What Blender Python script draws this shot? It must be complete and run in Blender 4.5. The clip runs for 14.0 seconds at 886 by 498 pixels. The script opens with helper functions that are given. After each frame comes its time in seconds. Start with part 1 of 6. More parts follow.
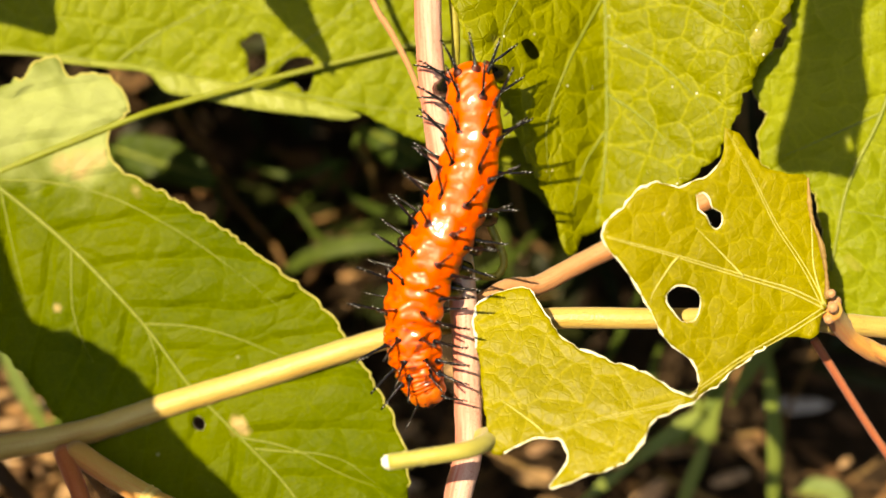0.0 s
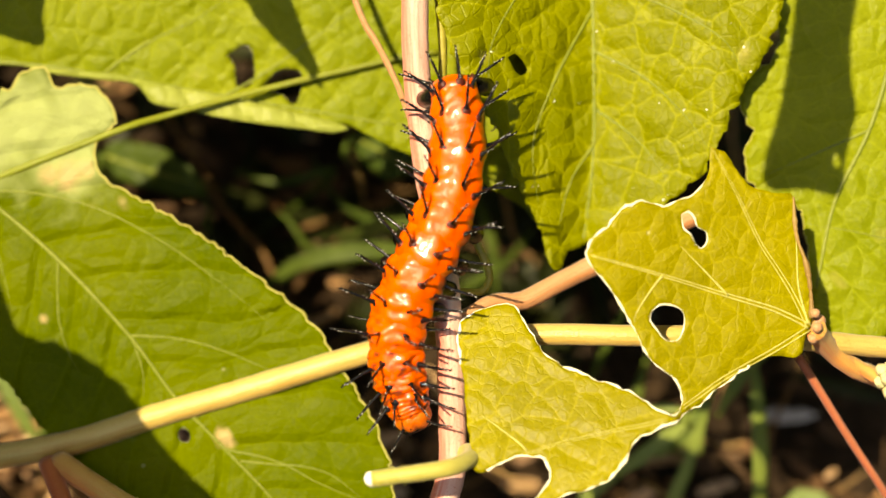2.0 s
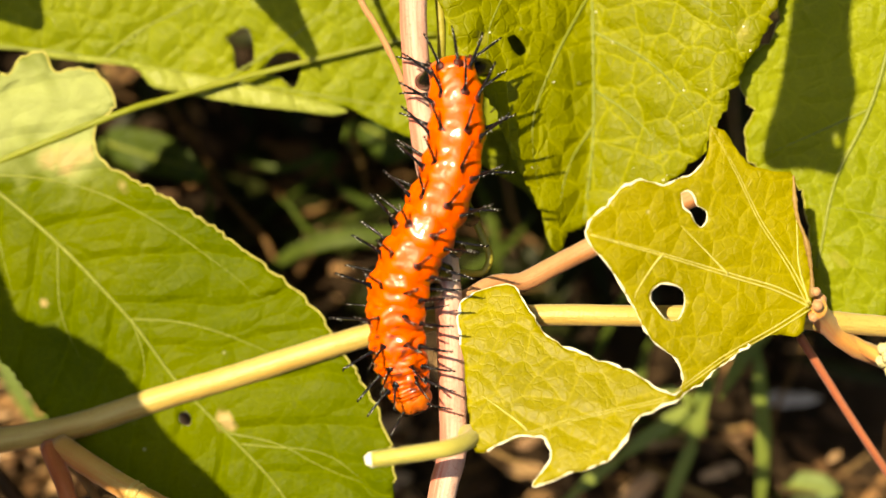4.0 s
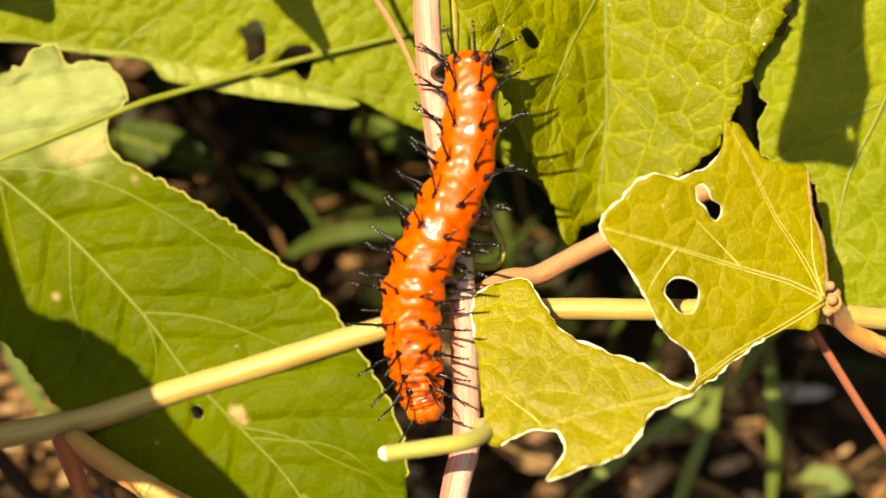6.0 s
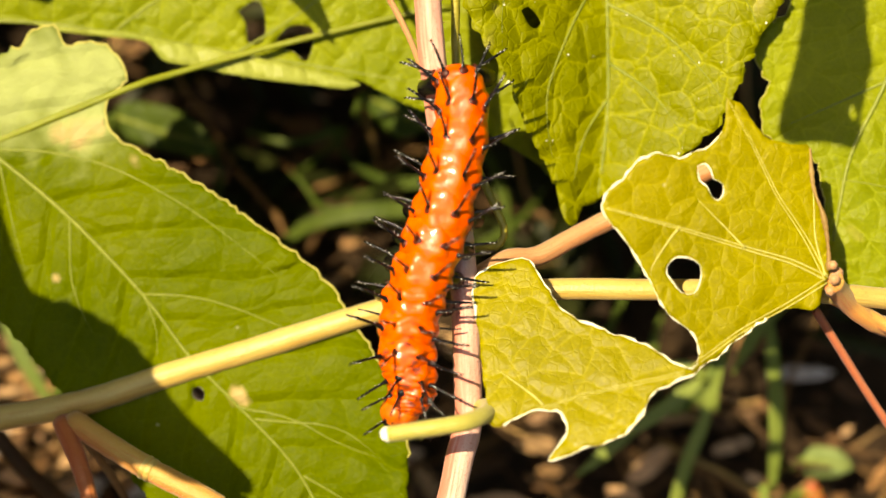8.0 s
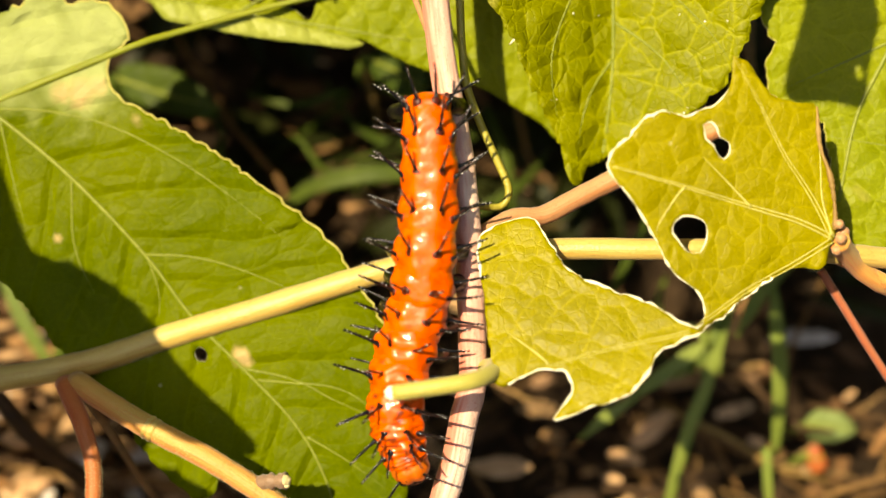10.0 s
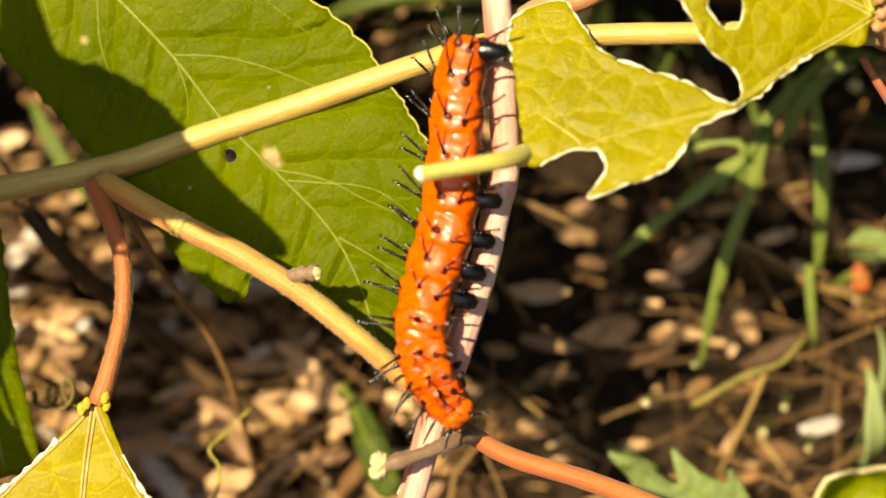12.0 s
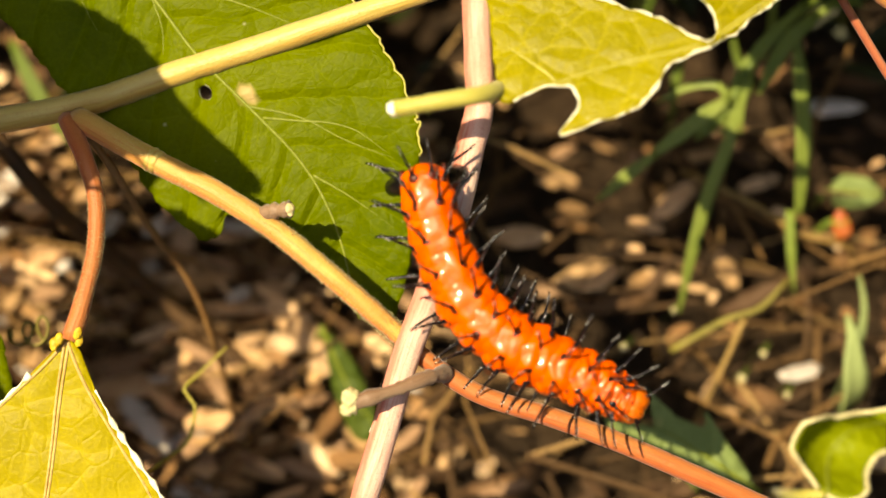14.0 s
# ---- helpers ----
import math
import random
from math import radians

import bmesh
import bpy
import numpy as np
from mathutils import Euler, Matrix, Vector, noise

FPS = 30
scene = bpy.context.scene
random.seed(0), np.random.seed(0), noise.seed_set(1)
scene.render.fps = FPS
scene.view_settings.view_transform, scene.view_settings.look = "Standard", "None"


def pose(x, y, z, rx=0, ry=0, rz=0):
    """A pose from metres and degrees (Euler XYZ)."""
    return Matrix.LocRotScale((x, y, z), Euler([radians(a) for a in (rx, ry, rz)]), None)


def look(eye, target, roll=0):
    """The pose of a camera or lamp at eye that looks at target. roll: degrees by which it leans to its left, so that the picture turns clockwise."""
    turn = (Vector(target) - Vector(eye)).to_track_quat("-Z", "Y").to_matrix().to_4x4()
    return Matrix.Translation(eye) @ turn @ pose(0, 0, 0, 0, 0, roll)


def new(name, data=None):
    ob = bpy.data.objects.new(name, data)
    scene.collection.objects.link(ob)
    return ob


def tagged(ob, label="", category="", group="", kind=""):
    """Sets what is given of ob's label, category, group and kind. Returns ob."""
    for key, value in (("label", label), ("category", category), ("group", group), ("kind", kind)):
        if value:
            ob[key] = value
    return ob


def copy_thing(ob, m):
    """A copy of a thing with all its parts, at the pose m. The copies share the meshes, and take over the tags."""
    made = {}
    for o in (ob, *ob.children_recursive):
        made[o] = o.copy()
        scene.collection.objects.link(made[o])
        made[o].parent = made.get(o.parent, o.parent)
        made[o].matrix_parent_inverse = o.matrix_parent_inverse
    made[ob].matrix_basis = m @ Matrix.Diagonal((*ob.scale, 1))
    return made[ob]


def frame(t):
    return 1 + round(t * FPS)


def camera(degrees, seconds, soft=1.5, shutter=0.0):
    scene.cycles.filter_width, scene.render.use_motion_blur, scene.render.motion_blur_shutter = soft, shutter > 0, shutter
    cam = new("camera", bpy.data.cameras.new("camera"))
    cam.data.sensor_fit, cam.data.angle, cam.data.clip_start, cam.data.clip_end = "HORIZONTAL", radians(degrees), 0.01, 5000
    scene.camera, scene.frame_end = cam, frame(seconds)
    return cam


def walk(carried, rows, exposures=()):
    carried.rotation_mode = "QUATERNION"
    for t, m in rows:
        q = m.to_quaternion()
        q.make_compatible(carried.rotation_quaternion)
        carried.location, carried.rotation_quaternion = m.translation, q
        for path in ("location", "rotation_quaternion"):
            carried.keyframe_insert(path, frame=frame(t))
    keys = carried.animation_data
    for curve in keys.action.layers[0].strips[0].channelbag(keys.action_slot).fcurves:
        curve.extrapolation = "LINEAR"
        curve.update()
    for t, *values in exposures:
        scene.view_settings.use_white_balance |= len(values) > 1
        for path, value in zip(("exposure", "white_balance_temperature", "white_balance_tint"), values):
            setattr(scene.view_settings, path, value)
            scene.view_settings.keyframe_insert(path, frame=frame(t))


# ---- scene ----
from mathutils import geometry

# ================= camera and its path =================
PITCH = radians(78)
O = Vector((0, 0, 0.069))
AX_U = Vector((1, 0, 0))
AX_V = Vector((0, math.sin(PITCH), math.cos(PITCH)))
AX_W = Vector((0, -math.cos(PITCH), math.sin(PITCH)))


def at(u, v, w=0.0):
    """A place in the vine's own leaning plane: millimetres right, up along the stem, and out towards the sun side."""
    return O + (AX_U * u + AX_V * v + AX_W * w) * 0.001


PATH = [
    (0, look(at(-0.57, -1.90, 173.88), at(0.48, 0.68, 3.88), 2.38)),
    (0.5, look(at(-1.33, 0.84, 174.32), at(-0.52, 1.92, 4.32), 2.26)),
    (1, look(at(1.46, 3.31, 174.02), at(2.51, 2.97, 4.02), 2.82)),
    (1.5, look(at(3.65, 1.73, 173.86), at(4.18, 2.52, 3.86), 1.95)),
    (2, look(at(1.13, 2.17, 174.05), at(2.07, 2.61, 4.05), 2.72)),
    (2.5, look(at(-0.08, 2.14, 174.51), at(1.32, 1.91, 4.51), 3.38)),
    (3, look(at(0.63, 0.75, 174.45), at(1.70, 1.18, 4.45), 2.63)),
    (5.5, look(at(2.95, -0.09, 173.47), at(2.26, -0.06, 3.47), -0.16)),
    (6, look(at(0.73, 0.36, 173.49), at(0.75, -0.14, 3.49), 0.99)),
    (6.5, look(at(-0.47, -0.30, 173.90), at(-0.06, -0.45, 3.90), 1.53)),
    (7, look(at(0.40, 0.01, 173.60), at(0.45, -0.74, 3.60), 0.90)),
    (9.5, look(at(0.15, -1.57, 172.18), at(1.04, -5.04, 2.18), 2.42)),
    (9.8, look(at(-0.47, -2.09, 172.12), at(0.49, -5.99, 2.12), 2.61)),
    (10, look(at(-0.69, -2.30, 172.03), at(0.18, -6.53, 2.03), 2.43)),
    (10.3, look(at(-0.63, -4.31, 171.61), at(-0.30, -9.04, 1.61), 1.19)),
    (10.5, look(at(-1.33, -6.27, 171.32), at(-1.47, -11.36, 1.32), 0.19)),
    (10.8, look(at(-2.34, -7.56, 171.07), at(-3.15, -13.23, 1.07), -1.11)),
    (11, look(at(-1.91, -9.97, 170.95), at(-3.20, -15.99, 0.95), -2.04)),
    (11.3, look(at(-1.86, -12.60, 170.91), at(-3.96, -18.90, 0.91), -3.63)),
    (11.5, look(at(-0.62, -15.54, 170.78), at(-3.28, -22.14, 0.78), -4.83)),
    (11.8, look(at(1.40, -20.85, 170.01), at(-2.25, -28.53, 0.01), -7.16)),
    (12, look(at(1.40, -20.91, 169.55), at(-2.76, -29.27, -0.45), -8.43)),
    (12.5, look(at(-0.09, -23.95, 169.50), at(-4.49, -32.97, -0.50), -9.13)),
    (12.8, look(at(-1.57, -23.28, 169.78), at(-6.16, -33.27, -0.22), -9.87)),
    (13, look(at(-1.30, -23.32, 169.96), at(-5.97, -33.85, -0.04), -10.21)),
    (13.3, look(at(-1.72, -23.59, 170.05), at(-6.29, -34.17, 0.05), -9.85)),
    (13.5, look(at(0.51, -24.32, 169.96), at(-4.02, -34.94, -0.04), -9.69)),
    (13.8, look(at(3.31, -25.04, 169.44), at(-1.44, -36.30, -0.56), -10.36)),
    (14, look(at(5.10, -24.06, 169.01), at(0.16, -35.84, -0.99), -10.95)),
]
cam = camera(30, 14.0)
cam.data.dof.use_dof = True
cam.data.dof.focus_distance = 0.181
cam.data.dof.aperture_fstop = 10.4
walk(cam, PATH, [(0.0, 1.0, 8600, 8), (14.0, 1.0, 8600, 8)])

# ================= light =================
SUN_DIR = (AX_U * -0.42 + AX_V * 0.30 + AX_W * 1.0).normalized()
world = bpy.data.worlds.new("world")
scene.world = world
world.use_nodes = True
wn = world.node_tree
sky = wn.nodes.new("ShaderNodeTexSky")
sky.sky_type = "NISHITA"
sky.sun_disc = False
sky.air_density = 1.0
sky.dust_density = 1.2
sky.ozone_density = 0.9
sky.sun_elevation = math.asin(SUN_DIR.z)
sky.sun_rotation = math.atan2(SUN_DIR.x, SUN_DIR.y)
wn.links.new(sky.outputs[0], wn.nodes["Background"].inputs[0])
wn.nodes["Background"].inputs[1].default_value = 0.15

sun = new("sun", bpy.data.lights.new("sun", "SUN"))
sun.data.energy = 4.8
sun.data.angle = radians(0.5)
sun.data.color = (1.0, 0.92, 0.76)
sun.matrix_world = look(SUN_DIR * 5, (0, 0, 0))

# ================= materials =================


class Nodes:
    """A small helper for node materials."""

    def __init__(self, name):
        self.mat = bpy.data.materials.new(name)
        self.mat.use_nodes = True
        self.tree = self.mat.node_tree
        self.tree.nodes.clear()
        self.out = self.tree.nodes.new("ShaderNodeOutputMaterial")
        self.coord = self.add("ShaderNodeTexCoord").outputs["Object"]

    def add(self, kind, **values):
        node = self.tree.nodes.new(kind)
        for key, value in values.items():
            node.inputs[key.replace("_", " ")].default_value = value
        return node

    def link(self, a, b):
        self.tree.links.new(a, b)

    def noise(self, scale, detail=3.0, rough=0.55):
        node = self.add("ShaderNodeTexNoise", Scale=scale, Detail=detail, Roughness=rough)
        self.link(self.coord, node.inputs["Vector"])
        return node.outputs["Fac"]

    def cells(self, scale, feature="DISTANCE_TO_EDGE", source=None):
        node = self.add("ShaderNodeTexVoronoi", Scale=scale)
        node.feature = feature
        self.link(source or self.coord, node.inputs["Vector"])
        return node.outputs["Distance"]

    def ramp(self, fac, *stops):
        node = self.tree.nodes.new("ShaderNodeValToRGB")
        el = node.color_ramp.elements
        while len(el) < len(stops):
            el.new(0.5)
        for e, (p, c) in zip(el, stops):
            e.position = p
            e.color = (c, c, c, 1) if isinstance(c, (int, float)) else (*c, 1)
        self.link(fac, node.inputs[0])
        return node.outputs[0]

    def mix(self, fac, a, b, how="MIX"):
        node = self.tree.nodes.new("ShaderNodeMix")
        node.data_type, node.blend_type = "RGBA", how
        for slot, value in ((0, fac), (6, a), (7, b)):
            if isinstance(value, (int, float)):
                node.inputs[slot].default_value = value
            elif isinstance(value, tuple):
                node.inputs[slot].default_value = (*value, 1)
            else:
                self.link(value, node.inputs[slot])
        return node.outputs[2]

    def maths(self, op, a, b=0.0):
        node = self.tree.nodes.new("ShaderNodeMath")
        node.operation = op
        for slot, value in ((0, a), (1, b)):
            if isinstance(value, (int, float)):
                node.inputs[slot].default_value = value
            else:
                self.link(value, node.inputs[slot])
        return node.outputs[0]

    def attr(self, name):
        node = self.tree.nodes.new("ShaderNodeAttribute")
        node.attribute_name = name
        return node.outputs["Fac"]

    def bump(self, height, metres, under=None):
        node = self.add("ShaderNodeBump", Strength=1.0, Distance=metres)
        self.link(height, node.inputs["Height"])
        if under is not None:
            self.link(under, node.inputs["Normal"])
        return node.outputs[0]

    def surface(self, colour, rough, normal=None, translucent=0.0, trans_colour=None, spec=0.5, coat=0.0, sheen=0.0):
        p = self.add("ShaderNodeBsdfPrincipled")
        for value, slot in ((colour, "Base Color"), (rough, "Roughness")):
            if isinstance(value, (int, float)):
                p.inputs[slot].default_value = value
            elif isinstance(value, tuple):
                p.inputs[slot].default_value = (*value, 1)
            else:
                self.link(value, p.inputs[slot])
        p.inputs["Specular IOR Level"].default_value = spec
        p.inputs["Coat Weight"].default_value = coat
        p.inputs["Coat Roughness"].default_value = 0.09
        p.inputs["Sheen Weight"].default_value = sheen
        if normal is not None:
            self.link(normal, p.inputs["Normal"])
        shader = p.outputs[0]
        if translucent:
            t = self.add("ShaderNodeBsdfTranslucent")
            self.link(trans_colour, t.inputs[0])
            if normal is not None:
                self.link(normal, t.inputs["Normal"])
            m = self.tree.nodes.new("ShaderNodeMixShader")
            m.inputs[0].default_value = translucent
            self.link(shader, m.inputs[1])
            self.link(t.outputs[0], m.inputs[2])
            shader = m.outputs[0]
        self.link(shader, self.out.inputs[0])
        return self.mat


def leaf_material(name, dark, light, through_colour, dry=(0.62, 0.50, 0.18), cell=230.0, translucent=0.3, rough=0.45, rib=6.5, swell_m=0.00035, lines=0.2, ribs=0.28, puff=0.00045, spec=0.12, iso=False):
    """rib: the spacing of the side ribs in millimetres; 'lu' runs along the midrib, slanting with the ribs, 'lv' across."""
    n = Nodes(name)
    broad = n.ramp(n.noise(55.0, 3.0), (0.32, 0.0), (0.68, 1.0))
    colour = n.mix(broad, dark, light)
    grain = n.noise(900.0, 4.0)
    colour = n.mix(n.ramp(grain, (0.35, 0.0), (0.75, 0.35)), colour, light)
    dots = n.noise(2600.0, 2.0)
    colour = n.mix(n.ramp(dots, (0.50, 0.0), (0.72, 0.25)), colour, tuple(min(1.0, c * 1.5 + 0.001) for c in light))
    colour = n.mix(n.ramp(dots, (0.28, 0.22), (0.46, 0.0)), colour, tuple(c * 0.6 for c in dark))
    wander = n.maths("MULTIPLY", n.maths("SUBTRACT", n.noise(110.0, 1.0), 0.5), 2.6)
    lu = n.maths("ADD", n.attr("lu"), wander)
    lv = n.maths("ADD", n.attr("lv"), n.maths("MULTIPLY", n.maths("SUBTRACT", n.noise(230.0, 1.0), 0.5), 3.0))
    # distance from the nearest side rib, 0 on it and 1 half way
    saw = n.maths("FRACT", n.maths("MULTIPLY", lu, 1.0 / rib))
    off = n.maths("MULTIPLY", n.maths("ABSOLUTE", n.maths("SUBTRACT", saw, 0.5)), 2.0)
    between = n.maths("SUBTRACT", 1.0, off)
    side_rib = n.ramp(between, (0.0, 1.0), (0.06, 0.0))
    grid = n.tree.nodes.new("ShaderNodeCombineXYZ")
    straight = n.maths("ADD", lu, n.maths("MULTIPLY", n.maths("ABSOLUTE", n.attr("lv")), 0.6))
    n.link(n.maths("MULTIPLY", straight, 0.00095), grid.inputs[0])
    n.link(n.maths("MULTIPLY", lv, 0.00072), grid.inputs[1])
    if iso:
        # a net of closed meshes, with no lengthwise grain
        drift = n.add("ShaderNodeVectorMath")
        drift.operation = "MULTIPLY_ADD"
        wobble = n.add("ShaderNodeTexNoise", Scale=420.0, Detail=1.0)
        n.link(n.coord, wobble.inputs["Vector"])
        n.link(wobble.outputs["Color"], drift.inputs[0])
        drift.inputs[1].default_value = (0.0008, 0.0008, 0.0008)
        n.link(n.coord, drift.inputs[2])
        grid = drift
    edge = n.cells(cell * 1.35, source=grid.outputs[0])
    net = n.ramp(edge, (0.0, 1.0), (0.055, 0.0))
    pillow = n.ramp(edge, (0.0, 0.0), (0.45, 1.0))
    fine = n.ramp(n.cells(cell * 4.0, source=grid.outputs[0]), (0.0, 1.0), (0.10, 0.0))
    paler = tuple(min(1.0, c * 1.5 + 0.004) for c in light)
    colour = n.mix(n.maths("MULTIPLY", net, lines), colour, paler)
    colour = n.mix(n.maths("MULTIPLY", fine, lines * 0.2), colour, paler)
    colour = n.mix(n.maths("MULTIPLY", side_rib, ribs), colour, paler)
    spots = n.ramp(n.noise(160.0, 2.0, 0.4), (0.70, 0.0), (0.78, 0.35))
    colour = n.mix(spots, colour, dry)
    specks = n.ramp(n.cells(340.0, "F1"), (0.0, 0.8), (0.10, 0.0))
    colour = n.mix(n.maths("MULTIPLY", specks, n.ramp(n.noise(90.0, 1.0), (0.62, 0.0), (0.68, 1.0))), colour, (0.75, 0.70, 0.45))
    colour = n.mix(n.attr("dry"), colour, n.mix(n.ramp(n.noise(380.0, 3.0), (0.4, 0.0), (0.6, 0.5)), dry, tuple(c * 0.72 for c in dry)))
    scorch = n.maths("MULTIPLY", n.attr("burn"), n.ramp(n.noise(520.0, 4.0), (0.32, 0.55), (0.55, 1.0)))
    colour = n.mix(scorch, colour, (0.55, 0.40, 0.17))
    swell = n.ramp(between, (0.0, 0.0), (0.35, 0.75), (1.0, 1.0))
    relief = n.bump(swell, swell_m)
    relief = n.bump(n.maths("ADD", pillow, n.maths("MULTIPLY", fine, -0.10)), puff, relief)
    relief = n.bump(n.maths("ADD", grain, n.maths("MULTIPLY", dots, 0.5)), 0.00008, relief)
    return n.surface(colour, rough, relief, translucent, n.mix(n.attr("dry"), n.mix(broad, through_colour, light), dry), spec=spec)


def plain_material(name, a, b, scale, rough=0.5, relief=0.0001, fine=2500.0, spec=0.4, translucent=0.0):
    n = Nodes(name)
    f = n.ramp(n.noise(scale, 4.0), (0.3, 0.0), (0.7, 1.0))
    colour = n.mix(f, a, b)
    g = n.noise(fine, 3.0)
    colour = n.mix(n.ramp(g, (0.4, 0.0), (0.8, 0.4)), colour, tuple(c * 0.55 for c in a))
    return n.surface(colour, rough, n.bump(g, relief), translucent, colour, spec=spec)


def stem_material(name, pale, blush, fleck, rough=0.5, sheen=0.15):
    """Streaked along the stem: the attribute 'along' runs round and down it."""
    n = Nodes(name)
    f = n.ramp(n.noise(70.0, 3.0), (0.35, 0.0), (0.62, 1.0))
    side = n.attr("side")
    grain = n.tree.nodes.new("ShaderNodeCombineXYZ")
    n.link(n.maths("MULTIPLY", side, 0.006), grain.inputs[0])
    n.link(n.maths("MULTIPLY", n.attr("run"), 0.10), grain.inputs[1])
    fibre = n.add("ShaderNodeTexNoise", Scale=1500.0, Detail=4.0)
    n.link(grain.outputs[0], fibre.inputs["Vector"])
    fibre = fibre.outputs["Fac"]
    streak = n.ramp(n.maths("ADD", n.maths("MULTIPLY", fibre, 0.8), n.maths("MULTIPLY", side, 0.5)), (0.56, 0.0), (0.86, 1.0))
    colour = n.mix(streak, pale, blush)
    colour = n.mix(n.maths("MULTIPLY", f, 0.5), colour, blush)
    colour = n.mix(n.ramp(fibre, (0.62, 0.0), (0.78, 0.6)), colour, fleck)
    g = n.noise(3200.0, 3.0)
    colour = n.mix(n.ramp(g, (0.58, 0.0), (0.75, 0.55)), colour, fleck)
    return n.surface(colour, rough, n.bump(fibre, 0.0001, n.bump(g, 0.00008)), spec=0.35, sheen=sheen)


M_LEAF = leaf_material("leaf_green", (0.066, 0.099, 0.0005), (0.124, 0.152, 0.001), (0.17, 0.215, 0.002), dry=(0.36, 0.41, 0.14), puff=0.00024, lines=0.16, spec=0.05, ribs=0.3, swell_m=0.0004)
M_LEAF_YELLOW = leaf_material("leaf_yellowing", (0.140, 0.160, 0.002), (0.228, 0.234, 0.004), (0.31, 0.32, 0.005), cell=190.0, swell_m=0.00022, lines=0.6, rib=7.5, puff=0.00048, spec=0.18, rough=0.5, iso=True)
M_LEAF_CHEWED = leaf_material("leaf_chewed", (0.210, 0.188, 0.003), (0.330, 0.281, 0.006), (0.42, 0.365, 0.007), dry=(0.36, 0.32, 0.03), cell=210.0, swell_m=0.0, lines=0.26, ribs=0.0, puff=0.00026, spec=0.2, iso=True)
M_LEAF_TOP = leaf_material("leaf_top", (0.145, 0.185, 0.005), (0.232, 0.262, 0.010), (0.27, 0.31, 0.010), swell_m=0.0002, lines=0.3, rib=6.0, puff=0.00034, ribs=0.14, iso=True)
M_LEAF_PALE = leaf_material("leaf_pale", (0.230, 0.270, 0.040), (0.320, 0.350, 0.070), (0.40, 0.44, 0.05), cell=330.0, rough=0.36, puff=0.0001)
M_LEAF_GOLD = leaf_material("leaf_gold", (0.270, 0.225, 0.004), (0.400, 0.320, 0.012), (0.46, 0.38, 0.012), cell=95.0, swell_m=0.0, lines=0.22, ribs=0.0, puff=0.0004, iso=True)
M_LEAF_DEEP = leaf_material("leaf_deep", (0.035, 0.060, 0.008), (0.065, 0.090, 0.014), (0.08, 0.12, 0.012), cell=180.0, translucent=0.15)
# leaf green darkened to near-black: the shade under the vine is in the colour
M_COVER_SHADE = leaf_material("leaf_shade_dim", (0.010, 0.014, 0.003), (0.022, 0.025, 0.006), (0.04, 0.05, 0.008), cell=180.0, translucent=0.1)
M_LEAF_THIN = leaf_material("leaf_thin", (0.15, 0.17, 0.004), (0.22, 0.23, 0.006), (0.60, 0.56, 0.02), translucent=0.6)
M_LEAF_SAGE = leaf_material("leaf_sage", (0.15, 0.21, 0.06), (0.22, 0.28, 0.10), (0.24, 0.32, 0.08), cell=200.0)
M_LEAF_SOFT = leaf_material("leaf_soft", (0.24, 0.31, 0.11), (0.34, 0.41, 0.17), (0.34, 0.42, 0.14), cell=200.0)
M_RED = plain_material("leaf_red", (0.26, 0.04, 0.014), (0.38, 0.11, 0.02), 200.0, 0.5)
M_VEIN = plain_material("vein", (0.135, 0.165, 0.010), (0.185, 0.210, 0.020), 200.0, 0.5)
M_VEIN_PALE = plain_material("vein_pale", (0.36, 0.33, 0.06), (0.46, 0.42, 0.12), 900.0, 0.6)
M_VEIN_TAN = plain_material("vein_tan", (0.36, 0.21, 0.05), (0.52, 0.36, 0.12), 700.0, 0.65)
M_RIM = plain_material("dried_margin", (0.70, 0.66, 0.44), (0.82, 0.80, 0.66), 500.0, 0.7)
M_STEM = stem_material("stem_pink", (0.72, 0.52, 0.41), (0.60, 0.18, 0.12), (0.50, 0.13, 0.08))
M_ROSE = stem_material("twig_rose", (0.41, 0.145, 0.038), (0.37, 0.08, 0.02), (0.36, 0.08, 0.03))
M_BRANCH = stem_material("branch_yellow", (0.49, 0.385, 0.115), (0.40, 0.25, 0.05), (0.32, 0.15, 0.03), rough=0.36)
M_BARK_PINK = stem_material("twig_bark", (0.46, 0.25, 0.12), (0.38, 0.15, 0.05), (0.28, 0.10, 0.04))
M_SNAG = stem_material("snag_brown", (0.25, 0.165, 0.10), (0.16, 0.09, 0.05), (0.10, 0.055, 0.03))
M_TWIG = stem_material("twig_orange", (0.48, 0.33, 0.075), (0.50, 0.17, 0.04), (0.50, 0.15, 0.03))
M_REDTWIG = stem_material("twig_red", (0.42, 0.15, 0.06), (0.30, 0.07, 0.03), (0.20, 0.05, 0.02))
M_PETIOLE = stem_material("petiole_green", (0.38, 0.36, 0.08), (0.33, 0.29, 0.05), (0.48, 0.44, 0.16))
M_STALK = stem_material("grass_stalk", (0.19, 0.215, 0.010), (0.09, 0.115, 0.005), (0.24, 0.15, 0.03), sheen=0.0)
M_CUT = plain_material("cut_end", (0.78, 0.76, 0.60), (0.86, 0.85, 0.74), 900.0, 0.7)
M_BROWN = plain_material("brown_twig", (0.16, 0.075, 0.022), (0.28, 0.15, 0.05), 400.0, 0.6)
M_TENDRIL = plain_material("tendril", (0.26, 0.23, 0.025), (0.36, 0.31, 0.05), 300.0, 0.45)
M_GLAND = plain_material("gland_yellow", (0.42, 0.25, 0.02), (0.60, 0.42, 0.03), 700.0, 0.5)
M_KNUB = plain_material("dried_knub", (0.46, 0.40, 0.18), (0.62, 0.56, 0.32), 900.0, 0.7, 0.0003)
